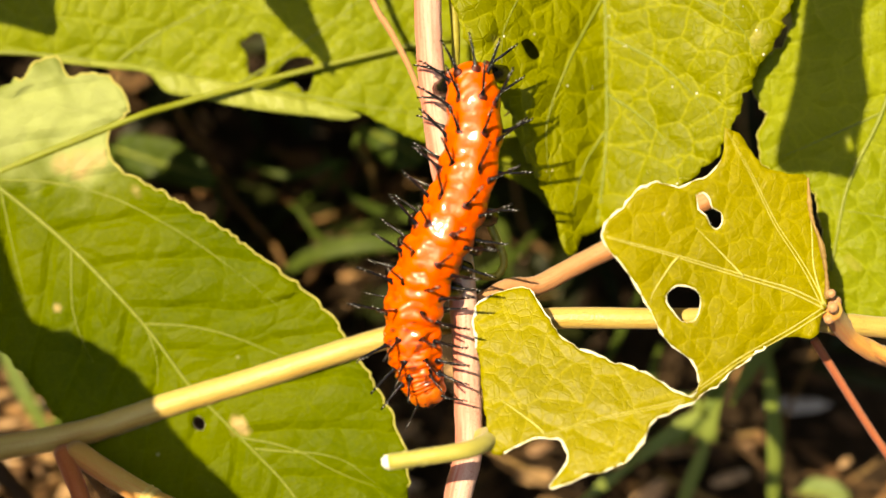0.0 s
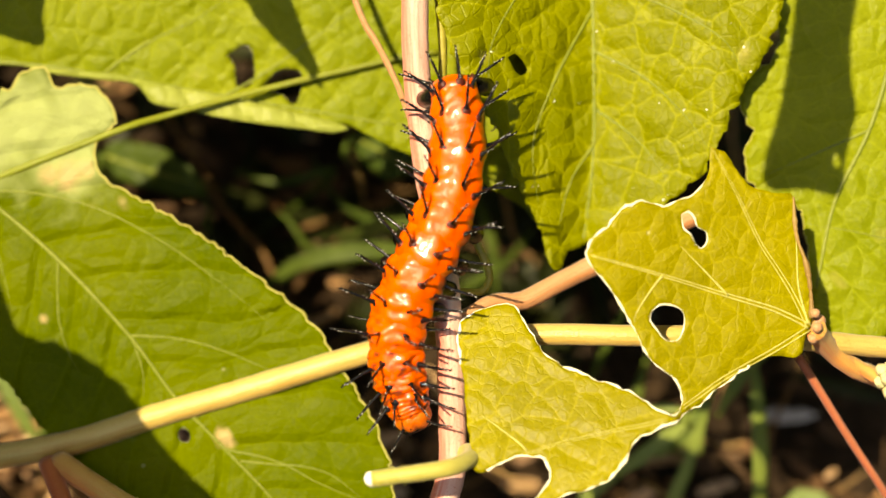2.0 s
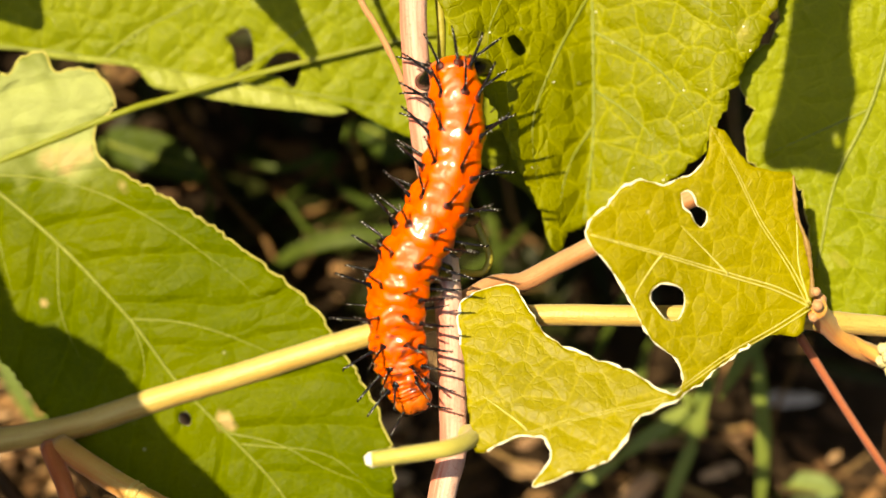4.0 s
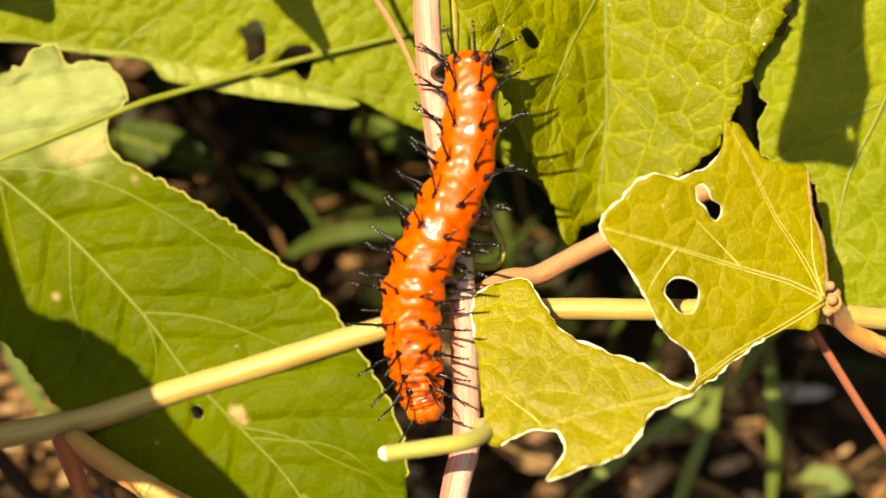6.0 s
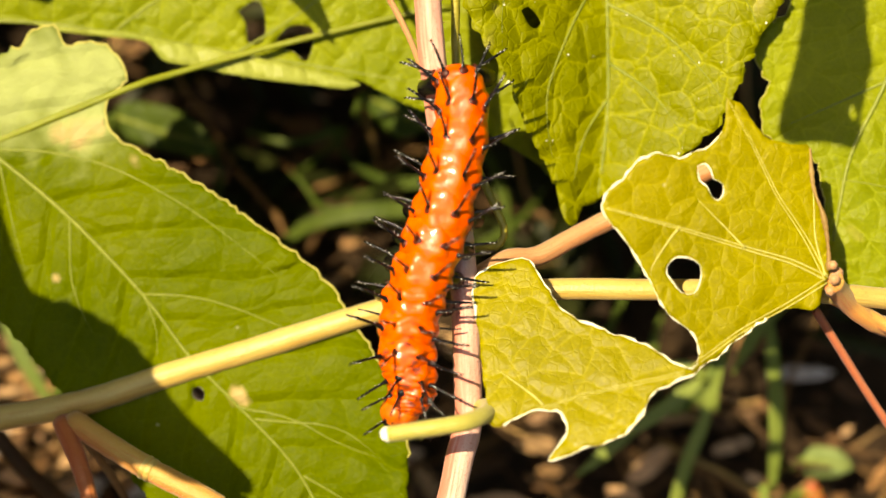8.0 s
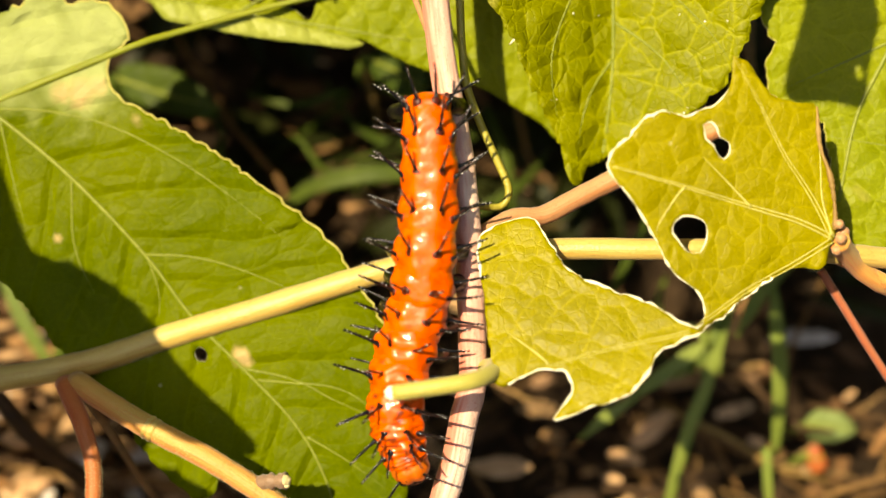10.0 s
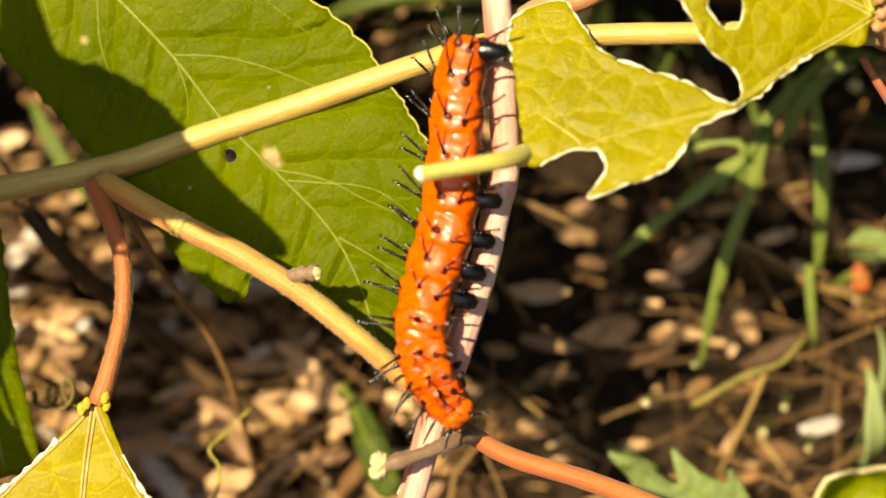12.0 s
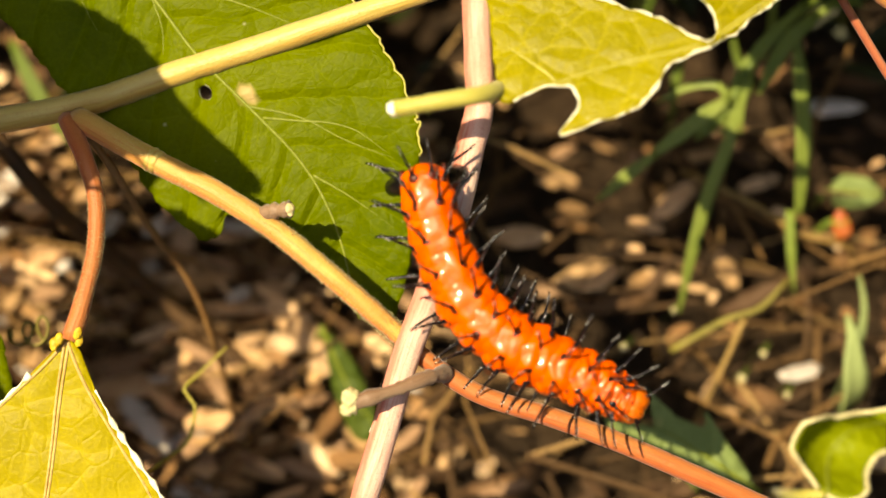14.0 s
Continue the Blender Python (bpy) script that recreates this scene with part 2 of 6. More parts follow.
M_GRASS = plain_material("grass", (0.10, 0.16, 0.02), (0.19, 0.25, 0.04), 30.0, 0.5, translucent=0.3)
M_WEED = plain_material("weed_green", (0.17, 0.24, 0.035), (0.27, 0.33, 0.07), 60.0, 0.5, translucent=0.3)
M_STRAW = plain_material("straw", (0.20, 0.115, 0.03), (0.30, 0.19, 0.055), 60.0, 0.6)
M_BODY = None


def body_material():
    n = Nodes("caterpillar_skin")
    f = n.ramp(n.noise(260.0, 3.0), (0.35, 0.0), (0.7, 1.0))
    colour = n.mix(f, (0.70, 0.074, 0.001), (0.79, 0.114, 0.001))
    fold = n.noise(600.0, 3.0)
    # low spots of the folds are darkened in the colour as well
    colour = n.mix(n.ramp(fold, (0.30, 0.6), (0.48, 0.0)), colour, (0.50, 0.05, 0.001))
    colour = n.mix(n.attr("belly_crease"), colour, (0.09, 0.016, 0.004))
    relief = n.bump(fold, 0.0002)
    relief = n.bump(n.noise(1400.0, 2.0), 0.00002, relief)
    relief = n.bump(n.noise(3500.0, 2.0), 0.000015, relief)
    return n.surface(colour, 0.42, relief, spec=0.3, coat=0.6)


M_BODY = body_material()
M_SPINE = plain_material("spine_black", (0.003, 0.0025, 0.003), (0.006, 0.005, 0.005), 2000.0, 0.17, 0.00006, 4200.0, spec=0.45)
# pale colour that paints sun glints onto some of the black bristles
M_BRISTLE_GLINT = plain_material("bristle_glint", (0.42, 0.41, 0.38), (0.62, 0.60, 0.56), 3000.0, 0.2, 0.00002, 5000.0, spec=0.7)
M_KNOB = plain_material("spine_knob", (0.045, 0.006, 0.003), (0.08, 0.012, 0.005), 1500.0, 0.4, 0.00004, 6000.0, spec=0.3)
M_FACE = plain_material("head_capsule", (0.50, 0.085, 0.006), (0.62, 0.14, 0.01), 900.0, 0.3, 0.00005, 4000.0)


def soil_material():
    n = Nodes("soil")
    a = n.ramp(n.noise(45.0, 5.0), (0.3, (0.010, 0.006, 0.003)), (0.55, (0.028, 0.016, 0.007)), (0.75, (0.055, 0.032, 0.014)))
    b = n.noise(420.0, 5.0)
    colour = n.mix(n.ramp(b, (0.5, 0.0), (0.75, 0.6)), a, (0.09, 0.055, 0.028))
    return n.surface(colour, 0.9, n.bump(b, 0.004), spec=0.2)


def litter_material(name, *stops):
    n = Nodes(name)
    geo = n.tree.nodes.new("ShaderNodeNewGeometry")
    colour = n.ramp(geo.outputs["Random Per Island"], *stops)
    g = n.noise(700.0, 4.0)
    colour = n.mix(n.ramp(g, (0.4, 0.0), (0.75, 0.5)), colour, (0.10, 0.06, 0.03))
    return n.surface(colour, 0.75, n.bump(g, 0.0006), spec=0.3)


M_SOIL = soil_material()
M_LITTER = litter_material("litter", (0.0, (0.035, 0.016, 0.006)), (0.38, (0.11, 0.052, 0.018)), (0.62, (0.28, 0.14, 0.05)), (0.84, (0.54, 0.33, 0.155)), (1.0, (0.74, 0.52, 0.32)))

M_OLIVE = plain_material("twig_olive", (0.13, 0.11, 0.016), (0.22, 0.185, 0.035), 300.0, 0.6)
M_DARK_TWIG = plain_material("twig_dark", (0.05, 0.025, 0.008), (0.10, 0.05, 0.016), 400.0, 0.7)
M_CHIP_STRAW = plain_material("straw_pale", (0.52, 0.36, 0.21), (0.70, 0.52, 0.33), 300.0, 0.7)
M_STRAW_MIX = litter_material("straw_mix", (0.0, (0.035, 0.017, 0.006)), (0.5, (0.08, 0.04, 0.012)), (0.8, (0.19, 0.10, 0.03)), (1.0, (0.40, 0.25, 0.10)))

# ================= building helpers =================


def thing(name, base, label, category, group="", kind=""):
    ob = new(name)
    ob.empty_display_size = 0.005
    ob.location = base
    return tagged(ob, label, category, group, kind)


def root_place(ob):
    while ob.parent:
        ob = ob.parent
    return ob.location


def part(name, bm, material, parent, label=""):
    """Links a bmesh, whose places are in the world, as one mesh under a thing or a part."""
    base = root_place(parent)
    for v in bm.verts:
        v.co -= base
    me = bpy.data.meshes.new(name)
    bm.to_mesh(me)
    bm.free()
    me.materials.append(material)
    for p in me.polygons:
        p.use_smooth = True
    ob = new(name, me)
    ob.parent = parent
    return tagged(ob, label)


def smooth_line(points, step):
    """Points along a Catmull-Rom curve through the control points."""
    p = [np.array(q, float) for q in points]
    if len(p) < 3:
        n = max(2, int(np.linalg.norm(p[1] - p[0]) / step))
        return [p[0] + (p[1] - p[0]) * i / n for i in range(n + 1)]
    p = [2 * p[0] - p[1]] + p + [2 * p[-1] - p[-2]]
    out = []
    for i in range(1, len(p) - 2):
        a, b, c, d = p[i - 1:i + 3]
        n = max(2, int(np.linalg.norm(c - b) / step))
        for k in range(n):
            s = k / n
            out.append(0.5 * (2 * b + (c - a) * s + (2 * a - 5 * b + 4 * c - d) * s * s + (3 * b - a - 3 * c + d) * s ** 3))
    out.append(p[-2])
    return out


def tube(bm, places, radii, sides=10, wobble=0.0, ridge=0.0, squash=1.0, seed=0):
    """A tapered, capped tube along world places; radii in metres, one or a list spread along it."""
    places = [Vector(q) for q in places]
    rng = random.Random(seed)
    n = len(places)
    if isinstance(radii, (int, float)):
        radii = [radii]
    layer = bm.verts.layers.float.get("side") or bm.verts.layers.float.new("side")
    runs = bm.verts.layers.float.get("run") or bm.verts.layers.float.new("run")
    run = 0.0
    tangent = (places[1] - places[0]).normalized()
    normal = AX_W - tangent * AX_W.dot(tangent)
    if normal.length < 0.1:
        normal = AX_U - tangent * AX_U.dot(tangent)
    normal.normalize()
    rings = []
    for i, q in enumerate(places):
        t = (places[min(i + 1, n - 1)] - places[max(i - 1, 0)]).normalized()
        normal = (normal - t * normal.dot(t)).normalized()
        side = t.cross(normal)
        run += (q - places[max(i - 1, 0)]).length
        f = i / (n - 1) * (len(radii) - 1)
        k = min(int(f), len(radii) - 2) if len(radii) > 1 else 0
        r = radii[k] + (radii[k + 1] - radii[k]) * (f - k) if len(radii) > 1 else radii[0]
        r *= 1 + wobble * (rng.random() - 0.5)
        ring = []
        for j in range(sides):
            a = 2 * math.pi * j / sides
            rr = r * (1 + ridge * math.cos(5 * a))
            v = bm.verts.new(q + normal * (math.cos(a) * rr * squash) + side * (math.sin(a) * rr))
            v[layer] = 0.5 + 0.5 * math.sin(a)
            v[runs] = run
            ring.append(v)
        rings.append(ring)
    for a, b in zip(rings, rings[1:]):
        for j in range(sides):
            bm.faces.new((a[j], a[(j + 1) % sides], b[(j + 1) % sides], b[j]))
    bm.faces.new(rings[0][::-1])
    bm.faces.new(rings[-1])
    return bm


def ball(bm, place, radius, squash=(1, 1, 1), detail=2, lumps=0.0):
    made = bmesh.ops.create_icosphere(bm, subdivisions=detail, radius=1.0)["verts"]
    for v in made:
        k = 1 + lumps * noise.noise(v.co * 2.3)
        v.co = Vector(place) + Vector((v.co.x * squash[0], v.co.y * squash[1], v.co.z * squash[2])) * radius * k
    return bm


def uvw_tube(points, radii, sides=10, step=1.0, **more):
    bm = bmesh.new()
    return tube(bm, [at(*q) for q in smooth_line(points, step)], radii, sides, **more)


def inside(poly, pts):
    """Which of the points lie in the closed polygon (numpy)."""
    hit = np.zeros(len(pts), bool)
    a = poly
    b = np.roll(poly, -1, axis=0)
    for (x0, y0), (x1, y1) in zip(a, b):
        if y0 == y1:
            continue
        cross = ((y0 > pts[:, 1]) != (y1 > pts[:, 1])) & (pts[:, 0] < (x1 - x0) * (pts[:, 1] - y0) / (y1 - y0) + x0)
        hit ^= cross
    return hit


def line_distance(line, pts):
    best = np.full(len(pts), 1e9)
    for a, b in zip(line, line[1:]):
        a, b = np.array(a[:2]), np.array(b[:2])
        ab = b - a
        s = np.clip(((pts - a) @ ab) / max(ab @ ab, 1e-9), 0, 1)
        best = np.minimum(best, np.linalg.norm(pts - a - s[:, None] * ab, axis=1))
    return best


class Blade:
    """A leaf blade: an outline of control points in the vine's plane, bent by its depth rule, with veins and bites."""

    def __init__(self, outline, veins, depth, holes=(), tooth=0.25, grid=0.8, fold=0.0, wave=0.8, quilt=0.25, seed=1, dry=(), mains=1, burn=()):
        self.mains, self.burn = mains, burn
        self.seed, self.depth, self.fold, self.wave, self.quilt = seed, depth, fold, wave, quilt
        self.veins = [smooth_line(v, 1.0) for v in veins]
        rng = np.random.default_rng(seed)
        ring = np.array(smooth_line([*outline, outline[0]], 0.6)[:-1])
        mid = ring.mean(axis=0)
        k = np.arange(len(ring))
        out = ring - mid
        out /= np.linalg.norm(out, axis=1)[:, None]
        ring = ring + out * (tooth * ((k % 5) / 5 - 0.4) + 0.35 * tooth * rng.normal(size=len(ring)))[:, None]
        self.ring = ring
        self.holes = [np.array(smooth_line([*h, h[0]], 0.5)[:-1]) for h in holes]
        lo, hi = ring.min(axis=0), ring.max(axis=0)
        xs, ys = np.meshgrid(np.arange(lo[0], hi[0], grid), np.arange(lo[1], hi[1], grid * 0.87))
        xs = xs + (np.arange(xs.shape[0]) % 2)[:, None] * grid / 2
        pts = np.column_stack([xs.ravel(), ys.ravel()]) + rng.normal(size=(xs.size, 2)) * grid * 0.12
        keep = inside(ring, pts) & (line_distance([*ring, ring[0]], pts) > grid * 0.45)
        for h in self.holes:
            keep &= ~inside(h, pts) & (line_distance([*h, h[0]], pts) > grid * 0.45)
        pts = pts[keep]
        verts, edges = [], []
        for loop in [ring, *self.holes]:
            b = len(verts)
            verts += [tuple(q) for q in loop]
            edges += [(b + i, b + (i + 1) % len(loop)) for i in range(len(loop))]
        verts += [tuple(q) for q in pts]
        vs, _, fs, *_ = geometry.delaunay_2d_cdt([Vector(q) for q in verts], edges, [], 0, 1e-5)
        flat = np.array([tuple(v) for v in vs])
        tri = np.array([f for f in fs if len(f) == 3])
        mids = flat[tri].mean(axis=1)
        keep = inside(ring, mids)
        for h in self.holes:
            keep &= ~inside(h, mids)
        self.flat, self.tri = flat, tri[keep]
        self.dry = dry

    def height(self, pts):
        pts = np.asarray(pts, float)[:, :2]
        w = np.array([self.depth(u, v) for u, v in pts])
        near = np.full(len(pts), 1e9)
        for line in self.veins:
            near = np.minimum(near, line_distance(line, pts))
        w += self.fold * np.minimum(line_distance(self.veins[0], pts), 14.0)
        w += self.quilt * (1 - np.exp(-near / 1.6))
        w += np.array([noise.noise(Vector((u * 0.045, v * 0.045, self.seed * 3.7))) * self.wave + noise.noise(Vector((u * 0.2, v * 0.2, self.seed))) * 0.14 for u, v in pts])
        return w

    def frame_of(self, pts):
        """How far along the nearest main vein, slanting forwards with the ribs, and across from it, in millimetres."""
        best = np.full(len(pts), 1e9)
        lu, lv = pts[:, 0].copy(), pts[:, 1].copy()
        for k, line in enumerate(self.veins[:self.mains]):
            run = 40.0 * k
            for a, b in zip(line, line[1:]):
                a, b = np.array(a[:2]), np.array(b[:2])
                ab = b - a
                l = max(np.linalg.norm(ab), 1e-9)
                f = np.clip(((pts - a) @ ab) / (l * l), 0, 1)
                gap = pts - a - f[:, None] * ab
                d = np.linalg.norm(gap, axis=1)
                near = d < best
                sgn = np.sign(ab[0] * gap[:, 1] - ab[1] * gap[:, 0])
                lu[near] = (run + f * l - 0.75 * d)[near]
                lv[near] = (d * sgn)[near]
                best[near] = d[near]
                run += l
        return lu, lv

    def mesh(self, thick=0.22):
        bm = bmesh.new()
        layer = bm.verts.layers.float.new("dry")
        layer_b = bm.verts.layers.float.new("burn")
        layer_u = bm.verts.layers.float.new("lu")
        layer_v = bm.verts.layers.float.new("lv")
        lu, lv = self.frame_of(self.flat)
        w = self.height(self.flat)
        used = set(self.tri.ravel().tolist())
        top, low = {}, {}
        for i in used:
            (u, v) = self.flat[i]
            d = 0.0
            for (cu, cv, r) in self.dry:
                k = math.hypot(u - cu, v - cv) / r * (1 + 0.5 * noise.noise(Vector((u * 0.5, v * 0.5, 5.0))))
                d = max(d, min(1.0, max(0.0, 1.5 - k * 1.5)))
            scorch = 0.0
            for (cu, cv, r) in self.burn:
                k = math.hypot(u - cu, v - cv) / r * (1 + 0.6 * noise.noise(Vector((u * 0.6, v * 0.6, 2.0))))
                scorch = max(scorch, min(1.0, max(0.0, 2.0 - k * 2.0)))
            top[i] = bm.verts.new(at(u, v, w[i]))
            low[i] = bm.verts.new(at(u, v, w[i] - thick))
            top[i][layer] = low[i][layer] = d
            top[i][layer_b] = low[i][layer_b] = scorch
            top[i][layer_u] = low[i][layer_u] = lu[i]
            top[i][layer_v] = low[i][layer_v] = lv[i]
        count = {}
        for a, b, c in self.tri.tolist():
            bm.faces.new((top[a], top[b], top[c]))
            bm.faces.new((low[c], low[b], low[a]))
            for e in ((a, b), (b, c), (c, a)):
                count[e] = 1
        for (a, b) in count:
            if (b, a) not in count:
                bm.faces.new((top[b], top[a], low[a], low[b]))
        return bm

    def ridge(self, line, r0, r1, sides=7, lift=0.0, aside=0.0):
        pts = np.array([q[:2] for q in smooth_line(line, 0.9)])
        if aside:
            run = np.gradient(pts, axis=0)
            run /= np.linalg.norm(run, axis=1)[:, None]
            pts = pts + np.column_stack([-run[:, 1], run[:, 0]]) * aside * np.linspace(1.0, 0.25, len(pts))[:, None]
        w = self.height(pts)
        bm = bmesh.new()
        return tube(bm, [at(q[0], q[1], h + lift) for q, h in zip(pts, w)], [r0 * 0.001, r1 * 0.001], sides)


def make_leaf(parent, blade, material, label, vein_material, mid=(0.5, 0.18), side=(0.26, 0.08), rim=(), rim_holes=False, name="leaf", rim_material=None, rim_size=1.0, doubled=0):
    leaf = part(name, blade.mesh(), material, parent, label)
    for i, line in enumerate(blade.veins):
        a, b = mid if i == 0 else side
        for aside in ((-0.24, 0.24) if i < doubled else (0.0,)):
            k = 0.55 if aside else 1.0
            part("midrib" if i == 0 else "vein", blade.ridge([line[0], *line[1:-1:3], line[-1]], a * k, b * k, aside=aside), vein_material, leaf)
    for (i0, i1) in rim:
        n = len(blade.ring)
        idx = range(int(i0 * n), int(i1 * n))
        line = [blade.ring[i % n] for i in idx]
        w = blade.height(line)
        bm = bmesh.new()
        rng = random.Random(len(line))
        tube(bm, [at(q[0], q[1], h - 0.05) for q, h in zip(line, w)], [(0.00006 + 0.00002 * rng.random() if rim_material else 0.00002 + 0.00016 * rng.random() ** 2.5) * rim_size for _ in range(160)], 6)
        # pale margin: light along the leaf edge is put into its colour
        if rim_material:
            part("margin", bm, rim_material, leaf, "pale raised leaf margin, brightened like a lit edge")
        else:
            part("dried_margin", bm, M_RIM, leaf, "white calloused chewed leaf margin")
    if rim_holes:
        for h in blade.holes:
            line = [*h, h[0]]
            w = blade.height(line)
            bm = bmesh.new()
            tube(bm, [at(q[0], q[1], k - 0.05) for q, k in zip(line, w)], [k * (0.5 if rim_material else rim_size) for k in (0.00003, 0.00008, 0.00002, 0.00006, 0.00002, 0.00007, 0.00003)], 6)
            part("dried_margin", bm, M_RIM, leaf, "white calloused rim of a chewed hole")
    return leaf


# ================= ground =================
def build_ground():
    bm = bmesh.new()
    n = 90
    half = []
    for i in range(-n, n + 1):
        s = i / n
        half.append(math.copysign(0.5 * abs(s) + 60 * abs(s) ** 9, s))
    grid = [[bm.verts.new((x, y, 0.0 if max(abs(x), abs(y)) > 2 else -0.004 + 0.006 * noise.noise(Vector((x * 22, y * 22, 0))))) for x in half] for y in half]
    for a, b in zip(grid, grid[1:]):
        for j in range(2 * n):
            bm.faces.new((a[j], a[j + 1], b[j + 1], b[j]))
    me = bpy.data.meshes.new("ground")
    bm.to_mesh(me)
    bm.free()
    me.materials.append(M_SOIL)
    for p in me.polygons:
        p.use_smooth = True
    return tagged(new("ground", me), "dark crumbly soil strewn with dry litter", "ground", kind="structure")


build_ground()


def chip(bm, rng, place, size, flat=1.0):
    """A split chip of wood or bark: an uneven, bevelled slab."""
    turn = Euler((rng.gauss(0, 0.35), rng.gauss(0, 0.35), rng.gauss(0.1, 0.5))).to_matrix()
    l, w, h = size * rng.uniform(0.8, 2.1), size * rng.uniform(0.26, 0.6), size * rng.uniform(0.08, 0.22) * flat
    ring = []
    for z, k in ((-h, 0.85), (h * 0.3, 1.0), (h, 0.8)):
        row = []
        for j in range(7):
            a = 2 * math.pi * j / 7
            q = Vector((math.cos(a) * l * k * rng.uniform(0.8, 1.1), math.sin(a) * w * k * rng.uniform(0.75, 1.15), z * rng.uniform(0.7, 1.3)))
            row.append(bm.verts.new(Vector(place) + turn @ q))
        ring.append(row)
    for a, b in zip(ring, ring[1:]):
        for j in range(7):
            bm.faces.new((a[j], a[(j + 1) % 7], b[(j + 1) % 7], b[j]))
    bm.faces.new(ring[0][::-1])
    bm.faces.new(ring[-1])


def build_litter():
    """Crumbs and splinters: thick on the open side, thin over the dark soil under the leaves."""
    rng = random.Random(4)
    bm = bmesh.new()
    for i in range(13000):
        x, y = rng.uniform(-0.15, 0.15 if i < 10500 else -0.022), rng.uniform(-0.15, 0.12 if i < 10500 else -0.028)
        if y > -0.006 and rng.random() < 0.75:
            continue
        if x > -0.004 and y > -0.075 and rng.random() < 0.78:
            continue
        s = rng.choice((0.0009, 0.0012, 0.0016, 0.002, 0.0026, 0.0032))
        chip(bm, rng, (x, y, 0.0005 + rng.random() ** 1.6 * 0.007), s)
    me = bpy.data.meshes.new("mulch")
    bm.to_mesh(me)
    bm.free()
    me.materials.append(M_LITTER)
    tagged(new("mulch", me), "tan and brown wood crumbs and splinters on soil", "mulch", kind="stuff")


build_litter()


def build_chips():
    """The larger chips, which can be told apart."""
    rng = random.Random(9)
    mats = [plain_material("chip_tan", (0.48, 0.27, 0.12), (0.74, 0.50, 0.29), 260.0, 0.75, 0.0004, 900.0, 0.25),
            plain_material("chip_brown", (0.20, 0.11, 0.055), (0.38, 0.23, 0.13), 260.0, 0.75, 0.0004, 900.0, 0.25),
            plain_material("chip_dark", (0.07, 0.035, 0.016), (0.14, 0.07, 0.03), 260.0, 0.75, 0.0004, 900.0, 0.25),
            plain_material("chip_grey", (0.42, 0.36, 0.30), (0.66, 0.60, 0.53), 260.0, 0.75, 0.0004, 900.0, 0.25)]
    names = ("tan split wood chip lying on mulch", "brown bark chip lying on mulch", "weathered grey wood chip lying on mulch", "dark brown bark chip on soil")
    spots = [(30.3, -32.3, 3.2, 0), (24.9, -27.3, 2.8, 1), (25.8, -36.5, 2.2, 0), (14.9, -25.5, 2.8, 1), (19.7, -44.0, 3.0, 0), (8.9, -38.2, 3.8, 0), (-33.0, -58.5, 5.0, 0), (-37.0, -56.0, 4.6, 0), (-30.0, -64.0, 4.6, 0), (-36.0, -66.5, 4.4, 2), (-62.0, -44.0, 4.6, 0), (-67.0, -39.0, 4.2, 0), (-25.5, -55.5, 4.2, 0), (-48.0, -37.0, 4.0, 2),
             (10.5, -45.2, 3.0, 1), (51.4, -18.7, 3.8, 2), (43.2, -24.1, 3.0, 1), (46.1, -56.5, 2.6, 2), (-20.2, -51.4, 4.4, 0), (-23.3, -47.3, 3.2, 0),
             (-28.7, -46.8, 3.2, 2), (-43.6, -59.4, 4.2, 0), (-41.3, -64.1, 4.0, 2), (-56.7, -35.2, 4.6, 0), (-62.2, -31.9, 4.0, 2), (-23.3, -61.6, 3.4, 0),
             (-16.1, -53.4, 3.2, 0), (-41.2, -45.3, 3.2, 1), (-31.8, 17.5, 2.6, 3), (-16.5, 4.2, 1.5, 3), (-11.7, -0.5, 1.6, 3), (-60.0, 25.8, 2.6, 3)]
    for i in range(418):
        u, v = rng.uniform(-76, 66 if i < 330 else -27), rng.uniform(-92, -18 if i < 330 else -34)
        if u > -4 and rng.random() < 0.93:
            continue
        spots.append((u, v, rng.choice((1.3, 1.6, 2.0, 2.4, 3.0) if i < 330 else (2.0, 2.6, 3.2)), rng.choice((0, 0, 0, 1, 1, 1, 2))))
    for i, (u, v, size, k) in enumerate(spots):
        bm = bmesh.new()
        chip(bm, rng, (0, 0, 0), size * 0.00082, 1.3)
        low = min(q.co.z for q in bm.verts)
        me = bpy.data.meshes.new("wood_chip")
        bm.to_mesh(me)
        bm.free()
        me.materials.append(mats[(0, 1, 3, 2)[k]])
        ob = new("wood_chip", me)
        p = at(u, v, -56)
        ob.location = (p.x, p.y, 0.004 + 0.004 * (i % 3) / 2 - low)
        tagged(ob, names[k], "wood chip", "wood chips")


build_chips()


